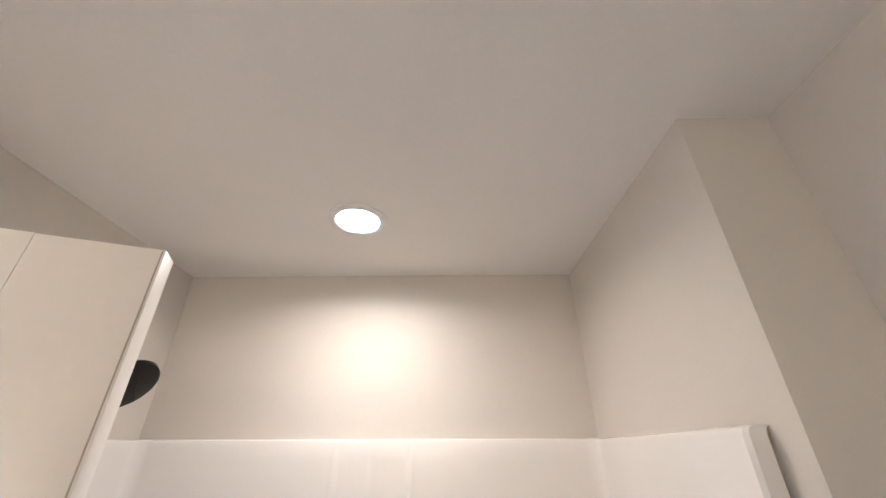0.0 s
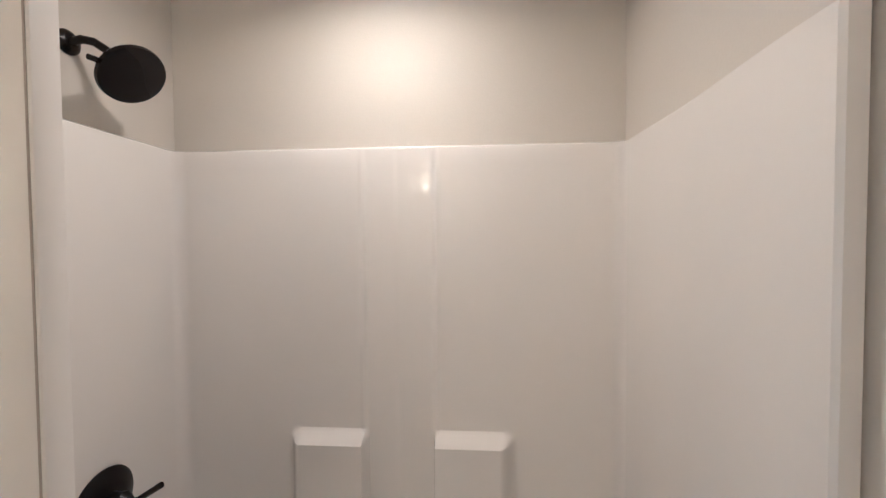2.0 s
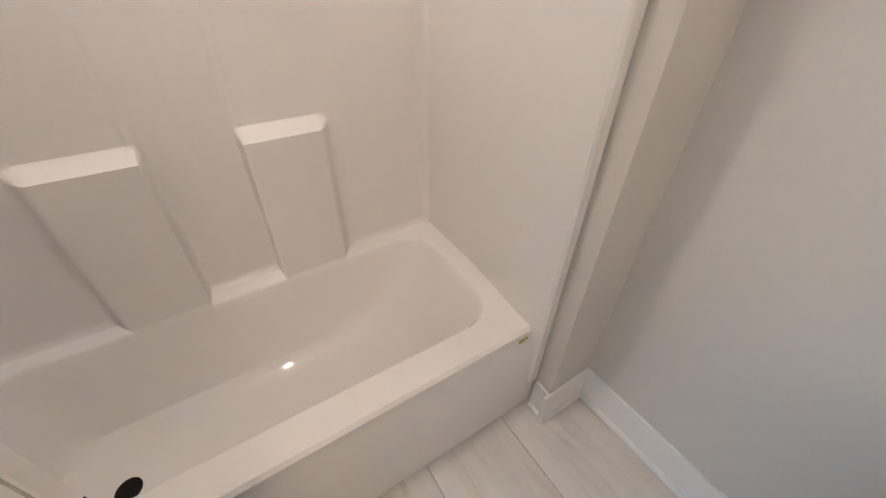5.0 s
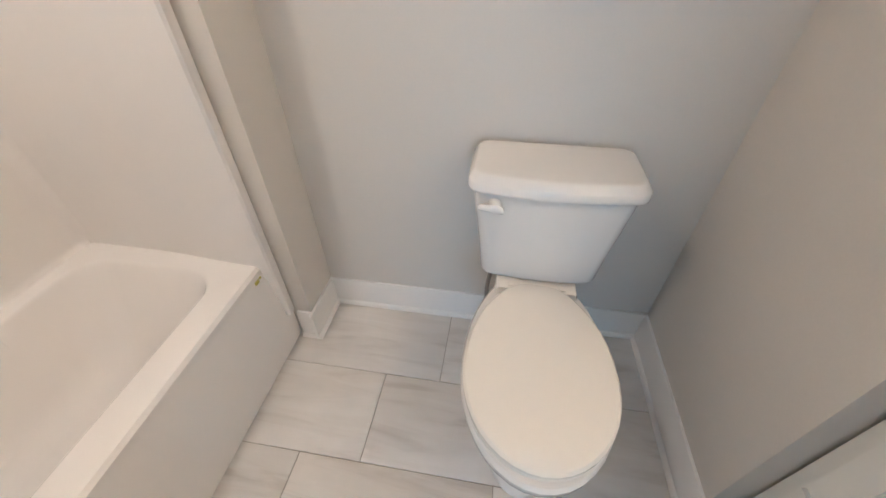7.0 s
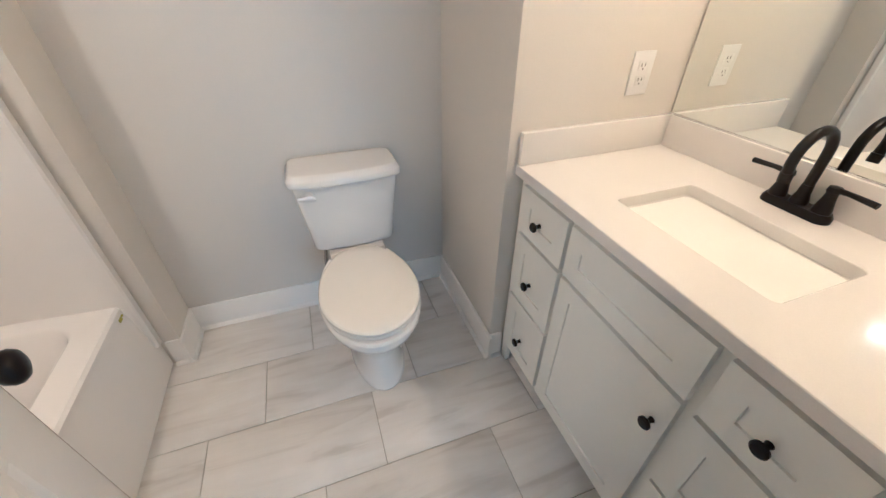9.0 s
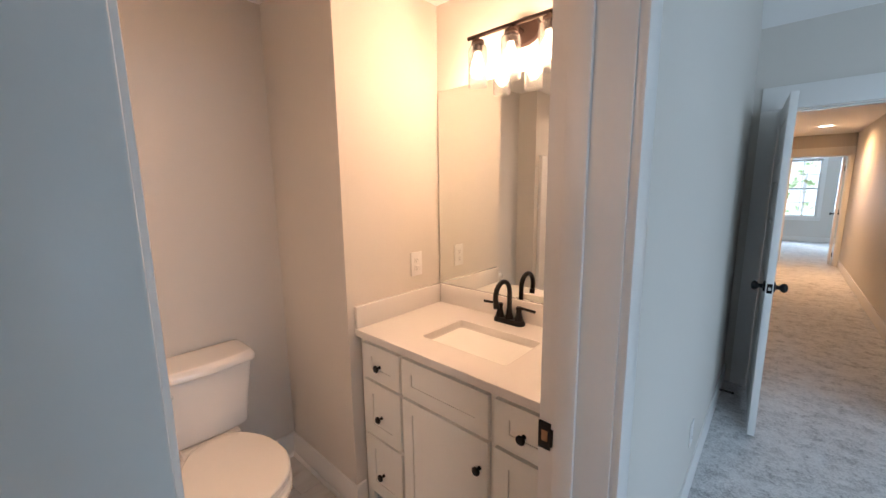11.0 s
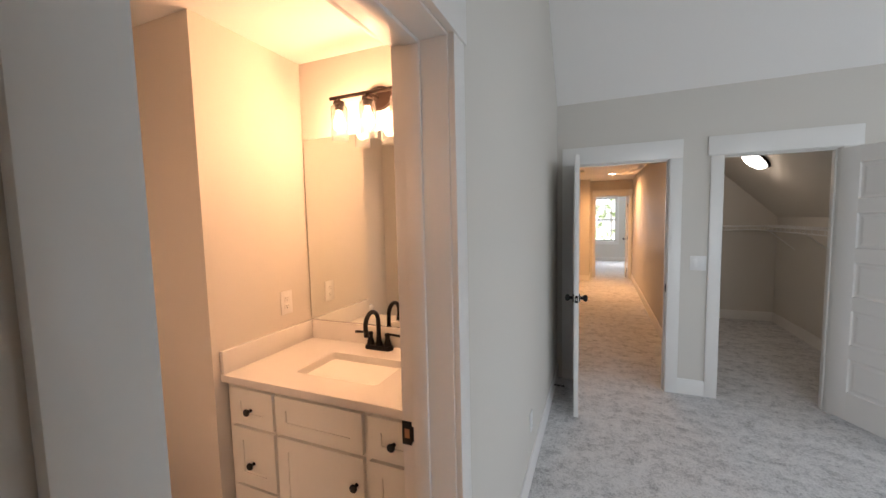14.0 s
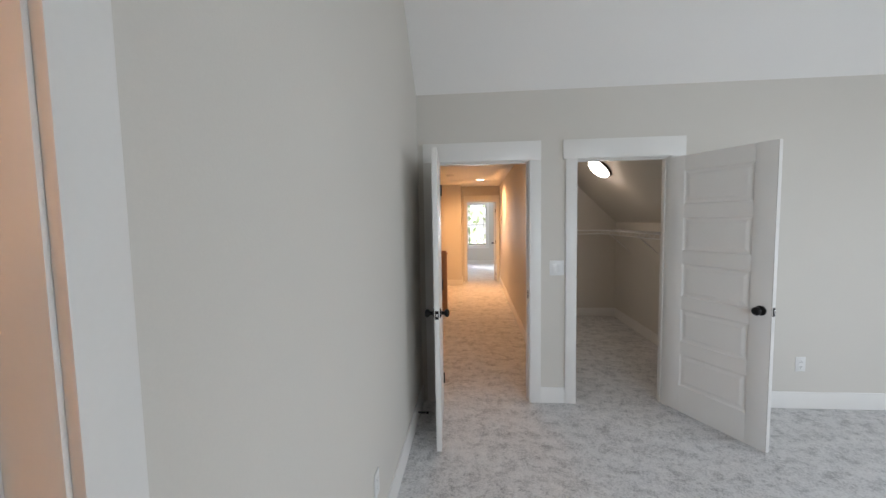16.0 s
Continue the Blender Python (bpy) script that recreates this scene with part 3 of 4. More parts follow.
def door_leaf(name, width, m, label, h=2.03, t=0.035, knob=True, hinge_side=1):
    """Five-panel moulded door. Local: hinge at the origin, leaf along +x, thickness along y (0 to t)."""
    root = thing(name, (0, 0, 0), label, "door", group="five-panel doors", m=m)
    stile = 0.13
    bm = bmesh.new()
    box(bm, 0, stile, 0, t, 0.012, h, bevel=0.0015)
    box(bm, width - stile, width, 0, t, 0.012, h, bevel=0.0015)
    rail = 0.10
    zs = [(0.012, 0.225)]
    ph = (h - 0.115 - 0.225 - 4 * rail) / 5
    z = 0.225
    panels = []
    for i in range(5):
        panels.append((z, z + ph))
        z += ph
        zs.append((z, z + (rail if i < 4 else 0.115)))
        z += rail
    for a, b in zs:
        box(bm, stile, width - stile, 0.0, t, a, b)
    part("stiles_and_rails", bm, DOOR, root)
    for a, b in panels:
        bm = bmesh.new()
        x0, x1 = stile, width - stile
        for s in (0, 1):
            y = lambda d: d if s == 0 else t - d
            ring = lambda i, d: [(x0 + i, y(d), a + i), (x1 - i, y(d), a + i), (x1 - i, y(d), b - i), (x0 + i, y(d), b - i)]
            rings = [ring(0, 0.0), ring(0.008, 0.0075), ring(0.022, 0.0085), ring(0.042, 0.003)]
            rows = [[bm.verts.new(p) for p in r] for r in rings]
            for p, q in zip(rows, rows[1:]):
                for i in range(4):
                    bm.faces.new((p[i], p[(i + 1) % 4], q[(i + 1) % 4], q[i]))
            bm.faces.new(rows[-1])
        part("panel", bm, DOOR, root, smooth=False)
    kz = 0.945
    if knob:
        round_knob("door_knob", root, pose(width - 0.062, 0, kz, 90, 0, 0))
        round_knob("door_knob", root, pose(width - 0.062, t, kz, -90, 0, 0))
        part("latch_plate", boxes((width - 0.0005, width + 0.0015, t / 2 - 0.0125, t / 2 + 0.0125, kz - 0.028, kz + 0.028)), BLACK, root)
        part("latch_bolt", boxes((width + 0.0016, width + 0.010, t / 2 - 0.007, t / 2 + 0.007, kz - 0.010, kz + 0.010), bevel=0.002), CHROME, root)
    part("edge_seam", boxes((width - 0.0042, width - 0.0026, -0.0006, 0.0, 0.014, h - 0.002)), CAULK, root, "dark seam along the door edge")
    for hz in (0.20, 1.02, 1.82):
        g = part("hinge", turned([(0, 0), (0.006, 0), (0.006, 0.09), (0, 0.09)], pose(-0.003, -0.006 if hinge_side > 0 else t + 0.006, hz - 0.045), 12), BLACK, root)
    return root


def aim(hinge, end):
    return math.degrees(math.atan2(end[1] - hinge[1], end[0] - hinge[0]))


HB = (-1.664, -0.408)
door_leaf("bathroom_door", 0.668, pose(HB[0], HB[1], 0.0, 0, 0, 20.4), "open white five-panel bathroom door with black knobs", h=2.04, hinge_side=1)
HH = (HX1 - 0.004, YS + 0.002)
door_leaf("hall_door", 0.76, pose(HH[0], HH[1], 0.0, 0, 0, aim(HH, (-1.994, -3.138))), "open white five-panel door to the hall", h=2.03, hinge_side=-1)
HC = (CX0 + 0.004, YS + 0.004)
door_leaf("closet_door", 0.735, pose(HC[0], HC[1], 0.0, 0, 0, aim(HC, (-4.159, -3.244))), "open white five-panel closet door with black knob", h=2.03, hinge_side=-1)
HF = (FX0 + 0.03, -10.62)
door_leaf("far_room_door", 0.74, pose(HF[0], HF[1], 0.0, 0, 0, -93), "open white door in the far room with black hinges", h=2.03)

# ---------------------------------------------------------------- bathtub with one-piece surround
tub = thing("bathtub", (-0.95, 0.45, 0), "white one-piece fibreglass bathtub with moulded shower surround", "bathtub")
tub.matrix_world = Matrix.Identity(4)
TX0, TX1, TY0, TY1, TZ, TOP = -1.717, -0.194, 0.102, 0.80, 0.398, 1.852
# basin: rim and inside
loops = [rounded(TX0, TX1, TY0 - 0.002, 0.79, 0.006, TZ - 0.03, 8), rounded(TX0, TX1, TY0, 0.79, 0.006, TZ - 0.010, 8), rounded(TX0 + 0.003, TX1 - 0.003, TY0 + 0.010, 0.788, 0.01, TZ, 8)]
ix0, ix1, iy0, iy1 = -1.625, -0.278, 0.207, 0.720
for d, z, r in ((-0.007, TZ, 0.11), (0.0, TZ - 0.0025, 0.11), (0.006, TZ - 0.011, 0.11), (0.011, TZ - 0.04, 0.11), (0.035, 0.25, 0.115), (0.055, 0.15, 0.12), (0.075, 0.105, 0.12), (0.11, 0.085, 0.11), (0.15, 0.078, 0.1)):
    slope = max(0, (TZ - z)) * 0.35
    loops.append(rounded(ix0 + d, ix1 - d - slope, iy0 + d, iy1 - d, r, z, 8))
bm = bmesh.new()
loft(bm, loops, close_start=False)
part("basin", bm, GLAZE, tub)
# apron: profile swept along x
prof = [(TY0 - 0.001, TZ - 0.022), (TY0 - 0.003, TZ - 0.045), (TY0 - 0.012, 0.33), (TY0 - 0.022, 0.20), (TY0 - 0.028, 0.07), (TY0 - 0.028, 0.001), (TY0 + 0.02, 0.001), (TY0 + 0.02, TZ - 0.03)]
bm = bmesh.new()
loft(bm, [[(x, y, z) for y, z in prof] for x in (TX0, TX0 + 0.004, TX1 - 0.004, TX1)])
part("apron", bm, GLAZE, tub)


# surround: plan line from the front of one end wall to the other, with coved corners and moulded shelves at the back
def plan_line():
    pts = []
    f, r = 0.060, 0.035
    xl, xr, yb = TX0 + 0.022, TX1 - 0.016, 0.782
    for x, y in ((TX0 + 0.001, f + 0.03), (TX0 + 0.002, f + 0.006), (TX0 + 0.008, f), (TX0 + 0.034, f + 0.001), (TX0 + 0.040, f + 0.008), (TX0 + 0.041, f + 0.03)):
        pts.append((x, y))
    for i in range(1, 15):
        pts.append((TX0 + 0.041 - 0.019 * smooth_step(0, 9, i), f + 0.03 + (yb - r - f - 0.03) * i / 14))
    for i in range(1, 9):
        a = radians(180 - 90 * i / 8)
        pts.append((xl + r + r * math.cos(a), yb - r + r * math.sin(a)))
    n = 340
    for i in range(1, n):
        pts.append((xl + r + (xr - xl - 2 * r) * i / n, yb))
    for i in range(0, 9):
        a = radians(90 - 90 * i / 8)
        pts.append((xr - r + r * math.cos(a), yb - r + r * math.sin(a)))
    for i in range(13, -1, -1):
        pts.append((xr - 0.025 * (1 - smooth_step(0, 9, i)), f + 0.03 + (yb - r - f - 0.03) * i / 14))
    for x, y in ((TX1 - 0.040, f + 0.008), (TX1 - 0.034, f + 0.001), (TX1 - 0.008, f), (TX1 - 0.002, f + 0.006), (TX1 - 0.001, f + 0.03)):
        pts.append((x, y))
    return pts


def shelf(x, z, x0, x1, top, depth, left, right):
    """How far a moulded box under a small shelf stands out at x, z; its sides slant by left and right."""
    side = smooth_step(x0, x0 + left, x) * (1 - smooth_step(x1 - right, x1, x))
    fall = 1 - smooth_step(top - 0.022, top + 0.004, z)
    return depth * side * fall


def wall_line(z):
    """The basin's back wall at height z, which the two columns run down into."""
    rows = ((0.15, 0.055), (0.25, 0.035), (TZ - 0.04, 0.011), (TZ - 0.011, 0.006), (TZ, 0.0))
    for (za, da), (zb, db) in zip(rows, rows[1:]):
        if z <= zb:
            return iy1 - (da + (db - da) * max(0, (z - za) / (zb - za)))
    return iy1


def stand_out(x, y, z):
    if y < 0.77:
        return 0.0
    deep = 0.062 + (0.782 - iy1 + 0.002 - 0.062) * (1 - smooth_step(TZ, 0.8, z))
    if z < TZ:
        deep = 0.782 - wall_line(z) + 0.002 - 0.006 * (1 - smooth_step(0.25, 0.37, z))
    p = max(shelf(x, z, -1.315, -1.038, 0.903, deep, 0.062, 0.010), shelf(x, z, -0.820, -0.545, 0.903, deep, 0.010, 0.062))
    top = 1 - smooth_step(TOP - 0.05, TOP - 0.015, z)
    groove = 0.005 * (smooth_step(-1.050, -1.036, x) - smooth_step(-0.822, -0.808, x)) - 0.003 * math.exp(-((x + 1.054) / 0.007) ** 2) - 0.003 * math.exp(-((x + 0.804) / 0.007) ** 2)
    groove += 0.002 * (smooth_step(-0.95, -0.93, x) - smooth_step(-0.83, -0.81, x))
    lip = 0.012 * (1 - smooth_step(TZ, TZ + 0.020, z)) ** 2
    return max(p, lip) - top * groove * (1 - smooth_step(0.0, 0.01, p))


plan = plan_line()
zs = [0.15, 0.2, 0.25, 0.29, 0.33, 0.358] + [TZ - 0.02 + 0.0095 * i for i in range(0, 62)]
zs += [zs[-1] + (TOP - 0.012 - zs[-1]) * i / 16 for i in range(1, 17)]
bm = bmesh.new()
loops = []
for z in zs:
    loops.append([(x, y - stand_out(x, y, z), z) for x, y in plan])
for out, z in ((0.003, TOP - 0.004), (0.010, TOP), (0.026, TOP)):
    loops.append([(x - out * (-1 if x > -0.95 else 1) * (0 if y > 0.77 else 1), y + (out if y > 0.74 else 0), z) for x, y in plan])
loft(bm, loops, cyclic=False)
sur = part("surround", bm, GLAZE, tub, "glossy white moulded wall surround with small shelves")
part("overflow_plate", turned([(0, 0), (0.036, 0), (0.037, 0.004), (0.03, 0.010), (0.012, 0.013), (0, 0.013)], pose(-1.600, 0.47, 0.335, 0, 82, 0)), BLACK, tub, "round black overflow plate")
part("tub_drain", turned([(0, 0), (0.034, 0), (0.034, 0.003), (0.02, 0.006), (0, 0.006)], pose(-1.40, 0.44, 0.079)), BLACK, tub)
stick = tagged(new("sticker_residue", mesh_of("sticker_residue", boxes((-0.284, -0.264, 0.0945, 0.0998, 0.358, 0.370), (-0.260, -0.250, 0.0945, 0.0998, 0.364, 0.371), bevel=0.001), STICKER)), "scrap of yellow-green sticker on the tub apron", "sticker")

# shower fittings
sh = thing("shower_fixture", (0, 0, 0), "matte black shower head on a curved arm", "shower head")
part("flange", turned([(0, 0), (0.031, 0), (0.031, 0.004), (0.024, 0.011), (0.012, 0.014), (0, 0.014)], pose(-1.7215, 0.463, 2.056, 0, 90, 0)), BLACK, sh)
arm = [(-1.712, 0.463, 2.056), (-1.685, 0.467, 2.064), (-1.662, 0.476, 2.061), (-1.642, 0.488, 2.046), (-1.628, 0.499, 2.030)]
part("arm", tube(arm, 0.0105), BLACK, sh)
hm = pose(-1.625, 0.501, 2.025, 0, 0, 0) @ look((0, 0, 0), (0.66, -0.10, -0.60)) @ pose(0, 0, 0, 180, 0, 0)
part("ball_joint", turned([(0, -0.006), (0.012, -0.004), (0.016, 0.006), (0.013, 0.018), (0.02, 0.026), (0, 0.03)], hm), BLACK, sh)
part("spray_head", turned([(0, 0.022), (0.022, 0.022), (0.030, 0.034), (0.058, 0.046), (0.076, 0.055), (0.081, 0.063), (0.079, 0.072), (0.07, 0.075), (0, 0.074)], hm, 40), BLACK, sh)
part("spray_lever", tube([hm @ Vector((0.074, 0, 0.06)), hm @ Vector((0.100, 0, 0.063))], 0.007), BLACK, sh)
va = thing("shower_valve", (0, 0, 0), "black shower valve with lever handle on the surround", "shower valve")
VM = pose(-1.693, 0.492, 0.842, 0, 90, 0)
part("escutcheon", turned([(0, 0), (0.085, 0), (0.086, 0.004), (0.078, 0.012), (0.045, 0.018), (0.024, 0.022), (0.022, 0.045), (0, 0.045)], VM, 40), BLACK, va)
part("handle_hub", turned([(0, 0.044), (0.024, 0.044), (0.026, 0.058), (0.016, 0.072), (0, 0.074)], VM), BLACK, va)
part("handle_lever", tube([VM @ Vector((0, 0, 0.064)), VM @ Vector((-0.012, -0.008, 0.105)), VM @ Vector((-0.058, -0.012, 0.176))], 0.008, radii=[0.008, 0.0075, 0.0085]), BLACK, va)
sp = thing("tub_spout", (0, 0, 0), "black tub spout with diverter knob", "tub spout")
part("escutcheon", turned([(0, 0), (0.034, 0), (0.034, 0.006), (0.028, 0.012), (0, 0.012)], pose(-1.694, 0.482, 0.560, 0, 90, 0)), BLACK, sp)
part("spout_body", tube([(-1.686, 0.482, 0.560), (-1.60, 0.482, 0.560), (-1.555, 0.482, 0.558), (-1.53, 0.482, 0.547), (-1.522, 0.482, 0.525)], 0.024, radii=[0.024, 0.023, 0.025, 0.025, 0.022], n=18), BLACK, sp)
part("diverter_knob", turned([(0, 0), (0.005, 0), (0.005, 0.014), (0.009, 0.018), (0.009, 0.026), (0, 0.028)], pose(-1.545, 0.482, 0.581)), BLACK, sp)

# ceiling downlight over the tub
def downlight(x, y, z, label, r=0.072):
    d = thing("downlight", (0, 0, 0), label, "ceiling light", group="recessed downlights")
    ring = [(r - 0.004, -0.0005), (r + 0.018, -0.0005), (r + 0.017, -0.005), (r, -0.009), (r - 0.006, -0.006), (r - 0.004, -0.0005)]
    part("trim_ring", loft(bmesh.new(), [[(x + q * math.cos(2 * math.pi * i / 40), y + q * math.sin(2 * math.pi * i / 40), z + w) for i in range(40)] for q, w in ring], False, False), PLASTIC, d)
    part("lens", turned([(0, -0.002), (r - 0.004, -0.002), (r - 0.005, -0.0045), (0, -0.0045)], pose(x, y, z), 40), DISC, d, "glowing white lens")


downlight(-0.96, 0.39, H, "round lit recessed downlight above the bathtub")
downlight(-2.41, -8.95, H, "round lit downlight in the hall ceiling", 0.085)
# fitting made up for the added near hall lamp, out of view
downlight(-2.40, -5.2, H, "assumed unseen downlight near the hall door", 0.085)

# ---------------------------------------------------------------- toilet
TYC = -0.802
wc = thing("toilet", (0, 0, 0), "white two-piece toilet with closed lid", "toilet")


def egg(x_back, x_front, half, back_half, z, n=40):
    """Elongated outline, wide in the middle, narrower at the hinge."""
    out = []
    xm = x_back + (x_front - x_back) * 0.56
    for i in range(n):
        a = 2 * math.pi * i / n
        c, s = math.cos(a), math.sin(a)
        if c >= 0:
            out.append((xm + (x_front - xm) * c, TYC + half * s, z))
        else:
            k = -c
            w = half + (back_half - half) * k ** 2.2
            s2 = math.copysign(abs(s) ** 0.55, s)
            out.append((xm + (x_back - xm) * k ** 0.9, TYC + w * s2, z))
    return out


def tank_loop(x0, x1, half, z, bow=0.02, n=14, r=0.03):
    """Tank outline: flat back at x1, gently bowed front at x0."""
    out = []
    base = rounded(x0, x1, TYC - half, TYC + half, r, z, 5)
    for x, y, zz in base:
        f = max(0, (x1 - x) / (x1 - x0))
        out.append((x - bow * f * (1 - ((y - TYC) / half) ** 2), y, zz))
    # more points on the long front and back
    res = []
    for i, p in enumerate(out):
        q = out[(i + 1) % len(out)]
        res.append(p)
        if abs(p[1] - q[1]) > 0.15:
            for k in range(1, n):
                t = k / n
                y = p[1] + (q[1] - p[1]) * t
                x = p[0] + (q[0] - p[0]) * t
                if x < (x0 + x1) / 2:
                    x = x0 - bow * (1 - ((y - TYC) / half) ** 2)
                res.append((x, y, z))
    return res


bm = bmesh.new()
loft(bm, [tank_loop(-0.168, -0.022, 0.160, 0.434, 0.014), tank_loop(-0.180, -0.02, 0.170, 0.438, 0.016), tank_loop(-0.185, -0.02, 0.175, 0.450, 0.018), tank_loop(-0.192, -0.02, 0.182, 0.54, 0.020),
          tank_loop(-0.200, -0.02, 0.193, 0.63, 0.022), tank_loop(-0.207, -0.02, 0.205, 0.73, 0.022), tank_loop(-0.208, -0.02, 0.208, 0.760, 0.022)])
part("tank", bm, PORCELAIN, wc)
bm = bmesh.new()
loft(bm, [tank_loop(-0.210, -0.018, 0.210, 0.753, 0.022), tank_loop(-0.2205, -0.014, 0.2195, 0.754, 0.024), tank_loop(-0.2225, -0.014, 0.2215, 0.757, 0.024), tank_loop(-0.2230, -0.014, 0.2220, 0.762, 0.024),
          tank_loop(-0.2215, -0.014, 0.2205, 0.778, 0.024), tank_loop(-0.2200, -0.0145, 0.2190, 0.781, 0.024), tank_loop(-0.2090, -0.018, 0.2090, 0.796, 0.023), tank_loop(-0.2060, -0.020, 0.2060, 0.7985, 0.022),
          tank_loop(-0.2020, -0.023, 0.2025, 0.7995, 0.022), tank_loop(-0.1950, -0.028, 0.1970, 0.8000, 0.021), tank_loop(-0.16, -0.05, 0.175, 0.8003, 0.018)])
part("tank_lid", bm, PORCELAIN, wc)
lv = part("flush_lever", turned([(0, 0), (0.019, 0), (0.019, 0.006), (0.014, 0.011), (0.010, 0.02), (0, 0.02)], pose(-0.212, TYC + 0.146, 0.716, 0, -90, 0)), PORCELAIN, wc)
part("lever_arm", loft(bmesh.new(), [[(-0.236 + 0.007 * math.cos(a), TYC + y, 0.713 + dz + h * math.sin(a)) for a in [2 * math.pi * k / 12 for k in range(12)]]
                                     for y, dz, h in ((0.190, 0.004, 0.004), (0.187, 0.004, 0.008), (0.165, 0.002, 0.010), (0.148, 0.002, 0.015), (0.135, 0, 0.014), (0.126, -0.003, 0.009), (0.123, -0.004, 0.004))]), PORCELAIN, lv)
bm = bmesh.new()
loft(bm, [egg(-0.10, -0.650, 0.116, 0.100, 0.0), egg(-0.10, -0.654, 0.118, 0.102, 0.010), egg(-0.10, -0.648, 0.112, 0.098, 0.03), egg(-0.10, -0.642, 0.108, 0.096, 0.10),
          egg(-0.10, -0.642, 0.109, 0.098, 0.19), egg(-0.11, -0.652, 0.117, 0.102, 0.235), egg(-0.12, -0.682, 0.138, 0.110, 0.28), egg(-0.13, -0.720, 0.166, 0.120, 0.320),
          egg(-0.13, -0.746, 0.184, 0.128, 0.352), egg(-0.13, -0.757, 0.191, 0.132, 0.378), egg(-0.13, -0.758, 0.192, 0.133, 0.400), egg(-0.14, -0.751, 0.186, 0.128, 0.410)])
part("bowl", bm, PORCELAIN, wc)
part("tank_deck", boxes((-0.24, -0.045, TYC - 0.122, TYC + 0.122, 0.345, 0.433), bevel=0.014), PORCELAIN, wc)
bm = bmesh.new()
loft(bm, [egg(-0.215, -0.733, 0.179, 0.122, 0.412), egg(-0.210, -0.740, 0.184, 0.126, 0.417), egg(-0.212, -0.738, 0.183, 0.124, 0.427)])
part("seat_ring", bm, SEAT, wc)
bm = bmesh.new()
loft(bm, [egg(-0.222, -0.735, 0.181, 0.118, 0.4295), egg(-0.218, -0.741, 0.185, 0.121, 0.434), egg(-0.219, -0.741, 0.185, 0.121, 0.443), egg(-0.226, -0.734, 0.179, 0.116, 0.449),
          egg(-0.27, -0.69, 0.14, 0.09, 0.4535), egg(-0.34, -0.58, 0.07, 0.05, 0.456), egg(-0.42, -0.50, 0.02, 0.015, 0.4565)])
part("seat_lid", bm, SEAT, wc, "closed cream-white plastic toilet lid")
part("seat_hinge_bar", boxes((-0.240, -0.206, TYC - 0.112, TYC + 0.112, 0.4335, 0.4385), bevel=0.002), SEAT, wc)
part("printed_mark", boxes((-0.2265, -0.2215, TYC - 0.020, TYC + 0.008, 0.4387, 0.4391), (-0.2265, -0.2215, TYC + 0.014, TYC + 0.018, 0.4387, 0.4391)), PRINT, wc, "small dark printed bars")
for sy in (-0.075, -0.045, 0.045, 0.075):
    part("hinge_cap", boxes((-0.231, -0.215, TYC + sy - 0.010, TYC + sy + 0.010, 0.4387, 0.4415), bevel=0.001), SEAT, wc)
for s in (-1, 1):
    part("floor_bolt_cap", turned([(0, 0), (0.012, 0), (0.011, 0.010), (0.006, 0.014), (0, 0.015)], pose(-0.30, TYC + s * 0.118, 0.0)), PORCELAIN, wc)
su = thing("water_supply", (0, 0, 0), "shut-off valve with braided hose beside the toilet", "supply valve")
VY = TYC + 0.128
part("wall_flange", turned([(0, 0), (0.028, 0), (0.026, 0.006), (0.012, 0.011), (0, 0.011)], pose(-0.0145, VY, 0.13, 0, -90, 0)), CHROME, su)
part("stub_pipe", tube([(-0.020, VY, 0.13), (-0.095, VY, 0.13)], 0.009), CHROME, su)
part("valve_body", tube([(-0.090, VY, 0.13), (-0.108, VY, 0.13), (-0.130, VY, 0.13), (-0.148, VY, 0.13)], 0.013, n=16, radii=[0.013, 0.017, 0.017, 0.011]), CHROME, su)
part("valve_outlet", turned([(0, 0), (0.011, 0), (0.011, 0.014), (0.014, 0.016), (0.014, 0.034), (0.009, 0.038), (0, 0.038)], pose(-0.112, VY, 0.139), 6), CHROME, su)
part("valve_handle", loft(bmesh.new(), [[(-x, VY + 0.027 * k * math.cos(2 * math.pi * i / 20) * (1 + 0.08 * math.cos(8 * math.pi * i / 20)), 0.128 + 0.016 * k * math.sin(2 * math.pi * i / 20)) for i in range(20)]
                                        for x, k in ((0.146, 0.6), (0.150, 1.0), (0.160, 1.0), (0.165, 0.7))]), CHROME, su)
hose = []
for i in range(25):
    u = i / 24
    hose.append((-0.112 - 0.012 * math.sin(math.pi * u) + 0.012 * u, VY + 0.016 * math.sin(math.pi * u) + 0.004 * u, 0.175 + 0.229 * u))
part("hose", tube(hose, 0.0075), BRAID, su)
part("tank_nut", turned([(0, 0), (0.020, 0), (0.022, 0.006), (0.022, 0.020), (0.016, 0.026), (0, 0.026)], pose(-0.100, VY + 0.004, 0.404), 8), PLASTIC, su)

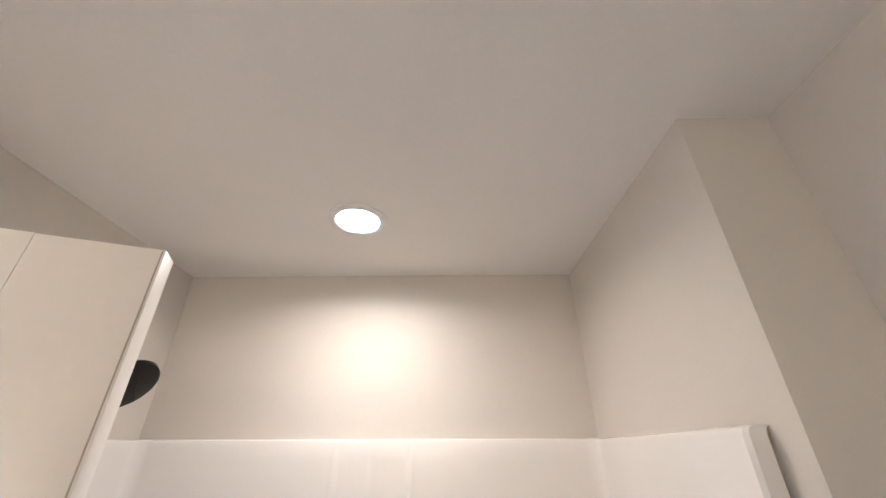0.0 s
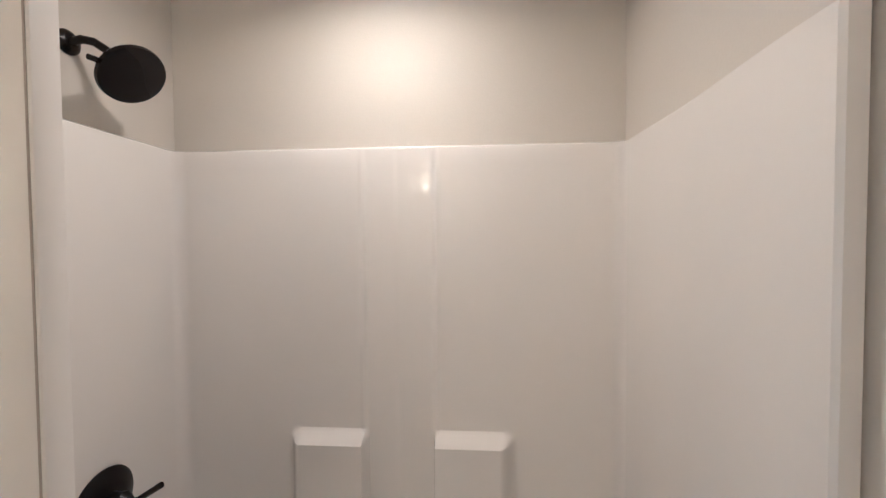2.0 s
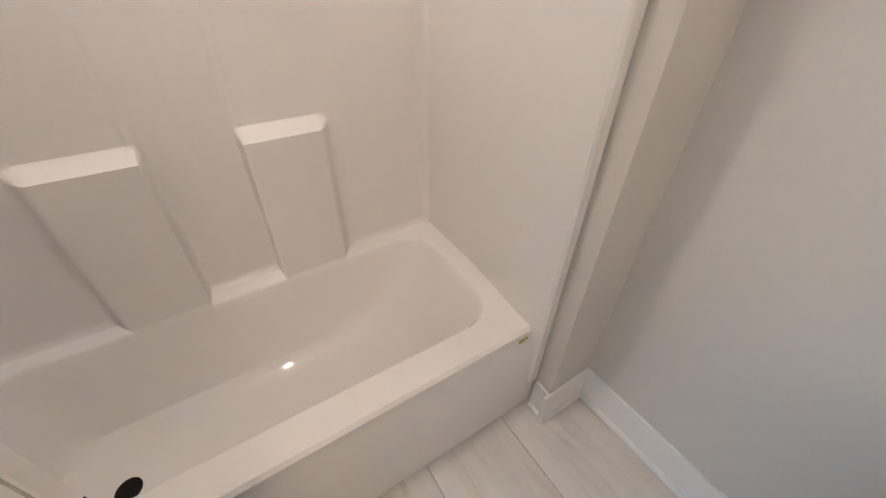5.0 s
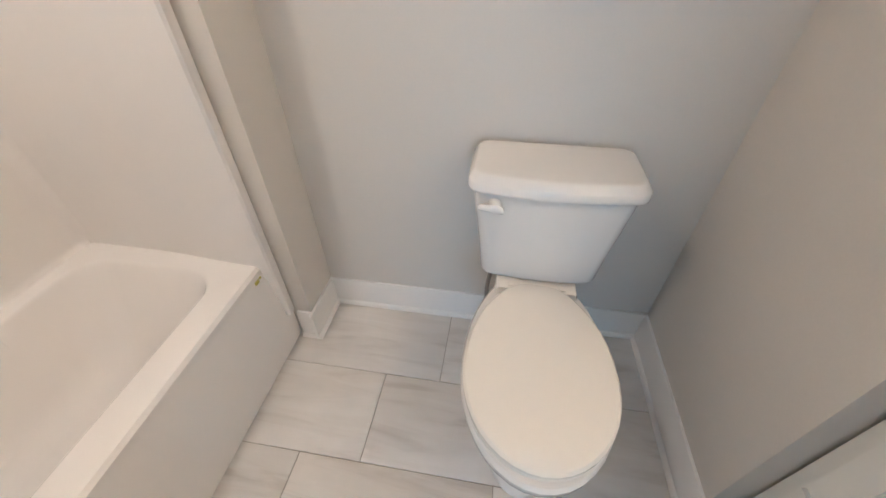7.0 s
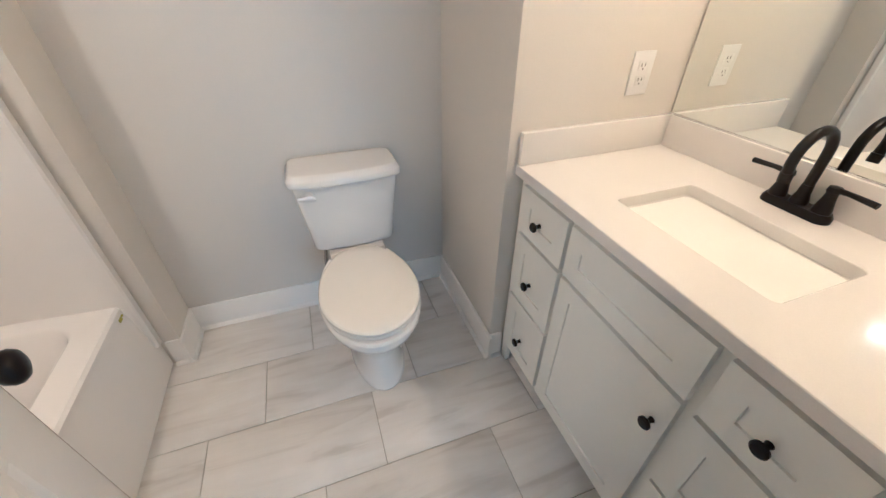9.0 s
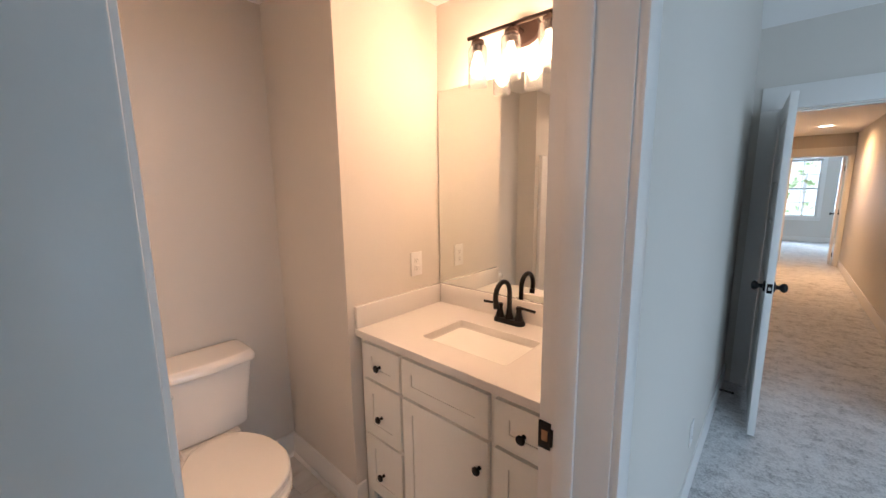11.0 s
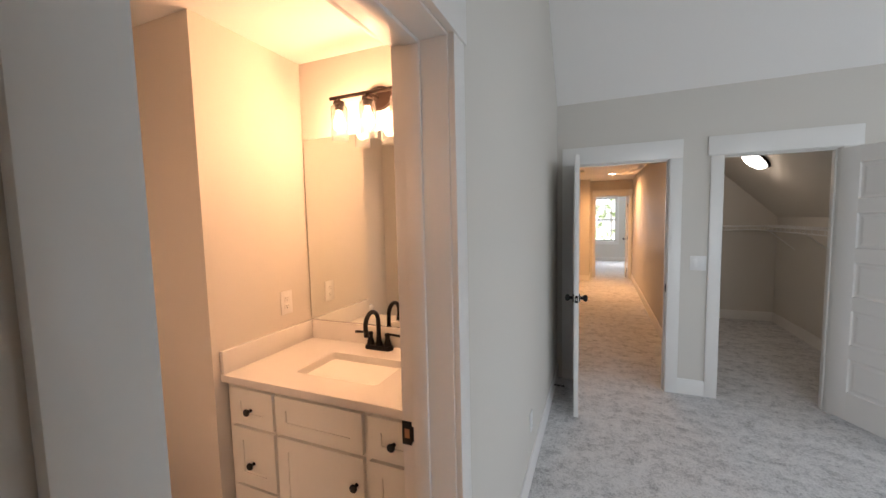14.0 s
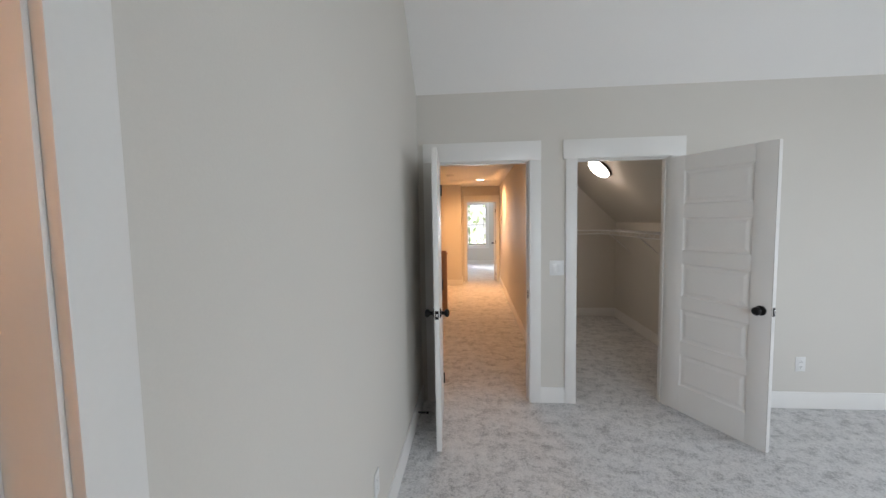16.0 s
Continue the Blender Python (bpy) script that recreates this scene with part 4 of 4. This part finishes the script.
# ---------------------------------------------------------------- vanity
VX0, VX1, VF, VT = -1.621, -0.629, -1.332, 0.880
van = thing("vanity_cabinet", (0, 0, 0), "off-white painted shaker vanity with black knobs", "vanity")
bm = boxes((VX0, VX1, -1.875, VF - 0.0195, 0.095, VT))
part("carcass", bm, CABINET, van)
part("toe_kick", boxes((VX0 + 0.002, VX1 - 0.002, -1.87, VF - 0.075, 0.0, 0.0945)), CABINET, van)
bm = bmesh.new()
frame_x = [VX0, -1.588, -1.392, -1.345, -0.932, -0.902, -0.675, VX1]
for a, b in ((frame_x[0], frame_x[1]), (frame_x[2], frame_x[3]), (frame_x[4], frame_x[5]), (frame_x[6], frame_x[7])):
    box(bm, a, b, VF - 0.019, VF, 0.0 if (a == VX0 or b == VX1) else 0.095, VT, bevel=0.001)
for a, b in ((frame_x[1], frame_x[2]), (frame_x[3], frame_x[4]), (frame_x[5], frame_x[6])):
    box(bm, a, b, VF - 0.0188, VF - 0.0002, 0.095, 0.135)
    box(bm, a, b, VF - 0.0188, VF - 0.0002, 0.852, VT)
    box(bm, a, b, VF - 0.0188, VF - 0.0002, 0.680, 0.706)
for a, b in ((frame_x[1], frame_x[2]), (frame_x[5], frame_x[6])):
    box(bm, a, b, VF - 0.0188, VF - 0.0002, 0.406, 0.431)
part("face_frame", bm, CABINET, van)


def front(name, x0, x1, z0, z1, knob_at=None, border=0.055):
    """Shaker front: a frame round a recessed panel."""
    y0, y1 = VF + 0.0005, VF + 0.0195
    f = bmesh.new()
    w = min(border, (z1 - z0) * 0.36)
    for r in ((x0, x0 + border, z0, z1), (x1 - border, x1, z0, z1), (x0 + border, x1 - border, z0, z0 + w), (x0 + border, x1 - border, z1 - w, z1)):
        box(f, r[0], r[1], y0, y1, r[2], r[3])
    bmesh.ops.remove_doubles(f, verts=f.verts, dist=1e-5)
    ob = part(name, f, CABINET, van)
    part("inset_panel", boxes((x0 + border, x1 - border, y0, y1 - 0.006, z0 + w, z1 - w)), CABINET, ob)
    if knob_at:
        kx, kz = knob_at
        part("cabinet_knob", turned([(0, 0), (0.008, 0), (0.006, 0.006), (0.0055, 0.012), (0.010, 0.016), (0.0155, 0.020), (0.016, 0.025), (0.012, 0.029), (0, 0.030)],
                                    pose(kx, y1 - (0.006 if name == "drawer_front" else 0), kz, -90, 0, 0)), BLACK, ob, "round black cabinet knob")
    return ob


for x0, x1 in ((-1.592, -1.380), (-0.908, -0.667)):
    xm = (x0 + x1) / 2
    front("drawer_front", x0, x1, 0.700, 0.862, (xm + (0.012 if xm > -1 else 0), 0.770))
    front("drawer_front", x0, x1, 0.425, 0.686, (xm + (0.012 if xm > -1 else 0), 0.528))
    front("drawer_front", x0, x1, 0.130, 0.412, (xm + (0.012 if xm > -1 else 0), 0.240))
front("false_front", -1.353, -0.925, 0.700, 0.862)
front("cabinet_door", -1.353, -0.925, 0.130, 0.686, (-1.320, 0.577))

ct = thing("countertop", (0, 0, 0), "white quartz vanity top with undermount sink and splash", "countertop")
CX_0, CX_1, CY0, CY1, CZ = -1.6245, -0.6235, -1.303, -1.8815, 0.915
SX0, SX1, SY0, SY1 = -1.340, -0.919, -1.706, -1.440
bm = bmesh.new()
hole = [rounded(SX0, SX1, SY0, SY1, 0.018, z, 6) for z in (CZ, CZ - 0.033)]


def square_loop(z, ox0, ox1, oy0, oy1, ref):
    """A rectangle whose points face those of the rounded hole."""
    out = []
    cx, cy = (ox0 + ox1) / 2, (oy0 + oy1) / 2
    quarter = len(ref) // 4
    corners = [(ox1, oy1), (ox0, oy1), (ox0, oy0), (ox1, oy0)]
    for i, (x, y, _) in enumerate(ref):
        q, k = divmod(i, quarter)
        cxr, cyr = corners[q]
        out.append((cxr, cyr, z) if k == quarter // 2 else None)
    for i, (x, y, _) in enumerate(ref):
        if out[i] is None:
            q, k = divmod(i, quarter)
            cxr, cyr = corners[q]
            first = k < quarter // 2
            horizontal = (q % 2 == 0) != first
            t = abs(k - quarter // 2) / (quarter // 2 + 0.5)
            hx, hy = ref[i][0], ref[i][1]
            if horizontal:
                out[i] = (cxr + (hx - cxr) * t, cyr, z)
            else:
                out[i] = (cxr, cyr + (hy - cyr) * t, z)
    return out


ref = hole[0]
outer_top = square_loop(CZ, CX_0 + 0.002, CX_1 - 0.002, CY1 + 0.002, CY0 - 0.002, ref)
outer_rim = square_loop(CZ - 0.002, CX_0, CX_1, CY1, CY0, ref)
outer_low = square_loop(CZ - 0.033, CX_0, CX_1, CY1, CY0, ref)
inner_rim = rounded(SX0 - 0.0, SX1 + 0.0, SY0, SY1, 0.018, CZ - 0.002, 6)
inner_top = rounded(SX0 - 0.002, SX1 + 0.002, SY0 - 0.002, SY1 + 0.002, 0.020, CZ, 6)
loft(bm, [hole[1], inner_rim, inner_top, outer_top, outer_rim, outer_low, hole[1]], close_start=False, close_end=False)
bmesh.ops.remove_doubles(bm, verts=bm.verts, dist=1e-5)
part("top_slab", bm, QUARTZ, ct)
part("back_splash", boxes((CX_0, CX_1 - 0.0205, CY1, CY1 + 0.02, CZ + 0.0005, 1.018), bevel=0.0015), QUARTZ, ct)
part("side_splash", boxes((CX_1 - 0.020, CX_1, CY1, CY0 - 0.002, CZ + 0.0005, 1.018), bevel=0.0015), QUARTZ, ct)
sink = [(-0.02, -0.02, 0.03, 0.034), (0.004, 0.004, 0.022, 0.034), (0.012, 0.008, 0.024, 0.042), (0.034, 0.016, 0.026, 0.075), (0.060, 0.026, 0.028, 0.112), (0.078, 0.034, 0.034, 0.131), (0.098, 0.050, 0.034, 0.141), (0.130, 0.075, 0.03, 0.146), (0.17, 0.105, 0.02, 0.149)]
sk = part("sink_bowl", loft(bmesh.new(), [rounded(SX0 + dx, SX1 - dx, SY0 + dy, SY1 - dy, r, CZ - dz, 6) for dx, dy, r, dz in sink], close_start=False), PORCELAIN, ct, "white undermount porcelain sink bowl")
part("sink_drain", turned([(0, 0), (0.030, 0), (0.029, 0.003), (0.020, 0.004), (0.019, 0.001), (0, 0.001)], pose(-1.150, -1.590, CZ - 0.148)), CHROME, sk, "chrome drain ring")
part("drain_stopper", turned([(0, 0.002), (0.015, 0.002), (0.016, 0.006), (0.010, 0.009), (0, 0.0095)], pose(-1.150, -1.590, CZ - 0.148)), CHROME, sk)

fa = thing("faucet", (0, 0, 0), "black two-handle arched bathroom faucet", "faucet")
FXC, FYC = -1.116, -1.820
bm = bmesh.new()
loft(bm, [rounded(FXC - 0.080, FXC + 0.080, FYC - 0.027, FYC + 0.027, 0.026, CZ + z, 6) for z in (0.0005, 0.012)] + [rounded(FXC - 0.074, FXC + 0.074, FYC - 0.022, FYC + 0.022, 0.021, CZ + 0.022, 6)])
part("base_plate", bm, BLACK, fa)
part("spout_collar", turned([(0, 0), (0.020, 0), (0.019, 0.012), (0.014, 0.028), (0.0125, 0.05), (0, 0.05)], pose(FXC, FYC, CZ + 0.020)), BLACK, fa)
arc = [(FXC, FYC, CZ + 0.05), (FXC, FYC, CZ + 0.14)]
for i in range(1, 12):
    a = radians(180 - 205 * i / 11)
    arc.append((FXC, FYC + 0.058 + 0.058 * math.cos(a), CZ + 0.145 + 0.062 * math.sin(a)))
part("spout", tube(arc, 0.0115, n=16), BLACK, fa)
tip = Vector(arc[-1])
part("aerator", tube([tip, tip + Vector((0, -0.003, -0.022))], 0.0135, n=16), BLACK, fa)
for s in (-1, 1):
    hx = FXC + s * 0.051
    hb = part("handle_body", turned([(0, 0), (0.021, 0), (0.019, 0.012), (0.0135, 0.034), (0.012, 0.05), (0.015, 0.056), (0.013, 0.066), (0, 0.068)], pose(hx, FYC, CZ + 0.020)), BLACK, fa)
    part("handle_lever", tube([(hx, FYC, CZ + 0.080), (hx + s * 0.03, FYC + 0.004, CZ + 0.083), (hx + s * 0.085, FYC + 0.010, CZ + 0.082)], 0.006, radii=[0.0075, 0.006, 0.007]), BLACK, hb)

mi = thing("mirror", (0, 0, 0), "large frameless wall mirror above the vanity", "mirror")
part("mirror_glass", boxes((-1.618, -0.634, -1.8815, -1.872, 1.020, 2.032), bevel=0.001), MIRROR, mi, smooth=False)

part("bottom_channel", boxes((-1.618, -0.634, -1.8712, -1.8695, 1.0185, 1.0225)), CHROME, mi, "thin dark metal channel")

# vanity light
vl = thing("vanity_light", (0, 0, 0), "dark bronze vanity light with three clear glass shades", "wall lamp")
part("back_plate", turned([(0, 0), (0.062, 0), (0.063, 0.008), (0.055, 0.016), (0, 0.018)], pose(-1.13, -1.8815, 2.190, -90, 0, 0) @ Matrix.Diagonal((1.35, 0.95, 1, 1)), 36), BRONZE, vl)
part("stem", tube([(-1.13, -1.867, 2.19), (-1.13, -1.83, 2.192), (-1.13, LY, 2.19)], 0.009), BRONZE, vl)
part("bar", tube([(-1.350, LY, 2.190), (-0.910, LY, 2.190)], 0.009), BRONZE, vl)
for lx in LX:
    so = part("socket_cup", turned([(0, 0.0), (0.008, 0.0), (0.010, -0.016), (0.027, -0.018), (0.029, -0.030), (0.022, -0.034), (0.020, -0.062), (0, -0.062)], pose(lx, LY, 2.188)), BRONZE, vl)
    g = part("glass_shade", loft(bmesh.new(), [[(lx + r * math.cos(2 * math.pi * k / 28), LY + r * math.sin(2 * math.pi * k / 28), z) for k in range(28)]
                                               for r, z in ((0.024, 2.150), (0.038, 2.145), (0.041, 2.134), (0.041, 1.982), (0.0385, 1.982), (0.0385, 2.133), (0.036, 2.142), (0.024, 2.147))], close_start=False, close_end=False), SHADE, vl, "glowing clear glass cylinder shade")
    g.visible_shadow = False
    bl = part("bulb", turned([(0, 2.125), (0.012, 2.123), (0.014, 2.105), (0.024, 2.082), (0.029, 2.060), (0.026, 2.041), (0.014, 2.030), (0, 2.028)], pose(lx, LY, 0), 20), BULB, vl, "glowing warm bulb")
    bl.visible_shadow = False


def wall_plate(name, m, w, h, label, sockets=0, rockers=0):
    """Cover plate. Local: faces +z, height along y."""
    root = thing(name, (0, 0, 0), label, "outlet" if sockets else "light switch", group="wall outlets" if sockets else "", m=m)
    part("cover_plate", boxes((-w / 2, w / 2, -h / 2, h / 2, 0.0003, 0.0055), bevel=0.002), PLASTIC, root)
    for s in ((-1, 1) if sockets else ()):
        f = part("socket_face", boxes((-0.017, 0.017, s * 0.0205 - 0.0145, s * 0.0205 + 0.0145, 0.0056, 0.0072), bevel=0.0015), PLASTIC, root)
        for dx in (-0.0065, 0.0065):
            part("slot", boxes((dx - 0.0012, dx + 0.0012, s * 0.0205 - 0.001, s * 0.0205 + 0.008, 0.0073, 0.0075)), SLOT, f)
        part("slot", boxes((-0.0022, 0.0022, s * 0.0205 - 0.010, s * 0.0205 - 0.006, 0.0073, 0.0075)), SLOT, f)
    for i in range(rockers):
        x = (i - (rockers - 1) / 2) * 0.046
        part("rocker", boxes((x - 0.0165, x + 0.0165, -0.033, 0.033, 0.0056, 0.0085), bevel=0.0015), PLASTIC, root)
    return root


wall_plate("wall_outlet", pose(-0.6235, -1.698, 1.154, 90, 0, -90), 0.079, 0.124, "white duplex outlet above the counter", sockets=2)
wall_plate("light_switch", pose(-2.940, YS + 0.0005, 1.157, 90, 0, 180), 0.118, 0.124, "white double rocker light switch", rockers=2)
wall_plate("wall_outlet", pose(-4.862, YS + 0.0005, 0.365, 90, 0, 180), 0.075, 0.118, "white duplex outlet low on the wall", sockets=2)
wall_plate("wall_outlet", pose(XB - 0.0005, -2.40, 0.35, 90, 0, -90), 0.075, 0.118, "white duplex outlet low on the wall", sockets=2)

# spring door stop on the bedroom baseboard
ds = thing("door_stop", (0, 0, 0), "dark spring door stop on the baseboard", "door stop")
pts = [(XB - 0.015 - 0.07 * i / 60, -3.58 + 0.007 * math.cos(i * 1.05), 0.075 + 0.007 * math.sin(i * 1.05)) for i in range(61)]
part("spring", tube(pts, 0.0018, n=6), BLACK, ds)
part("rubber_tip", turned([(0, 0), (0.009, 0), (0.009, 0.012), (0, 0.014)], pose(XB - 0.085, -3.58, 0.075, 0, -90, 0)), BLACK, ds)

# ---------------------------------------------------------------- closet
cl = thing("ceiling_light", (0, 0, 0), "lit dome light with dark ring on the closet ceiling", "ceiling light")
CM = pose(-3.79, -5.5, 2.195, 0, 180 - 45, 0)
part("ring", turned([(0, 0), (0.165, 0), (0.168, 0.012), (0.160, 0.028), (0.150, 0.028), (0, 0.02)], CM, 40), BRONZE, cl)
part("dome", turned([(0, 0.021), (0.150, 0.021), (0.147, 0.045), (0.12, 0.075), (0.07, 0.095), (0, 0.10)], CM, 40), DOME, cl, "glowing frosted glass dome")


def wire_shelf(x0, x1, y0, y1, z, along, label):
    """Ventilated wire shelf with a hanging lip; along: axis of its length."""
    root = thing("wire_shelf", (0, 0, 0), label, "wire shelf", group="closet wire shelves")
    if along == "y":
        for x, zz in ((x0 + 0.01, z), (x1, z), (x1, z - 0.05), ((x0 + x1) / 2, z - 0.003)):
            part("rail", tube([(x, y0, zz), (x, y1, zz)], 0.0075, n=8), WIRE, root)
        n = int((y1 - y0) / 0.03)
        bm = bmesh.new()
        for i in range(n + 1):
            y = y0 + (y1 - y0) * i / n
            box(bm, x0, x1, y - 0.0016, y + 0.0016, z + 0.0005, z + 0.004)
            if i % 4 == 0:
                box(bm, x1 - 0.003, x1 + 0.003, y - 0.003, y + 0.003, z - 0.05, z)
        tagged(part("wires", bm, WIRE, root), kind="stuff")
        for y in (y0 + 0.55, y0 + 1.5, y1 - 0.3):
            part("support_brace", tube([(x1, y, z - 0.03), (x0, y, z - 0.30)], 0.006, n=6), WIRE, root)
    else:
        for y, zz in ((y0 + 0.01, z), (y1, z), (y1, z - 0.05), ((y0 + y1) / 2, z - 0.003)):
            part("rail", tube([(x0, y, zz), (x1, y, zz)], 0.0075, n=8), WIRE, root)
        n = int((x1 - x0) / 0.03)
        bm = bmesh.new()
        for i in range(n + 1):
            x = x0 + (x1 - x0) * i / n
            box(bm, x - 0.0016, x + 0.0016, y0, y1, z + 0.0005, z + 0.004)
            if i % 4 == 0:
                box(bm, x - 0.003, x + 0.003, y1 - 0.003, y1 + 0.003, z - 0.05, z)
        tagged(part("wires", bm, WIRE, root), kind="stuff")
        for x in (x0 + 0.45, x1 - 0.3):
            part("support_brace", tube([(x, y1, z - 0.03), (x, y0, z - 0.30)], 0.006, n=6), WIRE, root)
    return root


wire_shelf(-4.49, -4.19, -6.92, -4.5, 1.385, "y", "white wire shelf along the closet knee wall")
wire_shelf(-4.185, -3.10, -6.92, -6.62, 1.385, "x", "white wire shelf along the closet back wall")

# ---------------------------------------------------------------- hall
nw = thing("newel_post", (0, 0, 0), "stained wooden newel post of the stair rail", "newel post")
part("post", boxes((-1.80, -1.71, -7.045, -6.955, 0, 1.02), bevel=0.004), OAK, nw)
part("cap", boxes((-1.817, -1.693, -7.062, -6.938, 1.0205, 1.045), (-1.797, -1.713, -7.042, -6.958, 1.0455, 1.075), bevel=0.006), OAK, nw)
hr = thing("stair_railing", (0, 0, 0), "stained wooden stair railing with white balusters", "railing")
part("handrail", boxes((-1.709, -0.41, -7.03, -6.97, 0.90, 0.955), bevel=0.012), OAK, hr)
for i in range(11):
    part("baluster", boxes((-1.60 + 0.11 * i - 0.016, -1.60 + 0.11 * i + 0.016, -7.016, -6.984, 0.0, 0.8995), bevel=0.002), TRIM, hr)
sd = thing("smoke_detector", (0, 0, 0), "round white smoke detector on the hall ceiling", "smoke detector")
part("housing", turned([(0, 0), (0.07, 0), (0.07, -0.02), (0.055, -0.035), (0, -0.038)], pose(-1.82, -8.0, H), 32), PLASTIC, sd)
ah = thing("attic_hatch", (0, 0, 0), "white framed attic hatch in the hall ceiling", "hatch")
part("hatch_frame", boxes((-2.64, -2.57, -6.75, -5.75, H - 0.02, H - 0.0005), (-2.03, -1.96, -6.75, -5.75, H - 0.02, H - 0.0005), (-2.57, -2.03, -6.75, -6.68, H - 0.02, H - 0.0005),
                          (-2.57, -2.03, -5.82, -5.75, H - 0.02, H - 0.0005), bevel=0.003), TRIM, ah)
part("hatch_panel", boxes((-2.565, -2.035, -6.675, -5.825, H - 0.010, H - 0.001)), CEIL, ah)

# ---------------------------------------------------------------- bathroom floor tiles
fl = structure("floor_bath", boxes((XB + 0.045, 0.0, -1.90, 0.12, -0.05, -0.004)), GROUT, "bathroom floor of large veined grey tiles in running bond", "tile floor")
row_x = [0.0, -0.326, -0.632, -0.938, -1.247, -1.552, XB + 0.05]
joint = [-0.521, -0.321, -0.123, -0.521, -0.321, -0.123]
TL, GAP = 0.611, 0.0028
tile_meshes = {}
for r, (xa, xb) in enumerate(zip(row_x, row_x[1:])):
    y = joint[r] + 2 * TL
    while y > -1.90:
        ya, yb = min(y, 0.12), max(y - TL, -1.90)
        y -= TL
        if ya - yb < 0.01:
            continue
        w, d = xa - xb - GAP, ya - yb - GAP
        key = (round(w, 3), round(d, 3))
        if key not in tile_meshes:
            tile_meshes[key] = mesh_of("tile", boxes((-w / 2, w / 2, -d / 2, d / 2, -0.006, 0), bevel=0.0012), TILE)
        ob = new("tile", tile_meshes[key])
        ob.parent = fl
        ob.location = ((xa + xb) / 2, (ya + yb) / 2, 0)
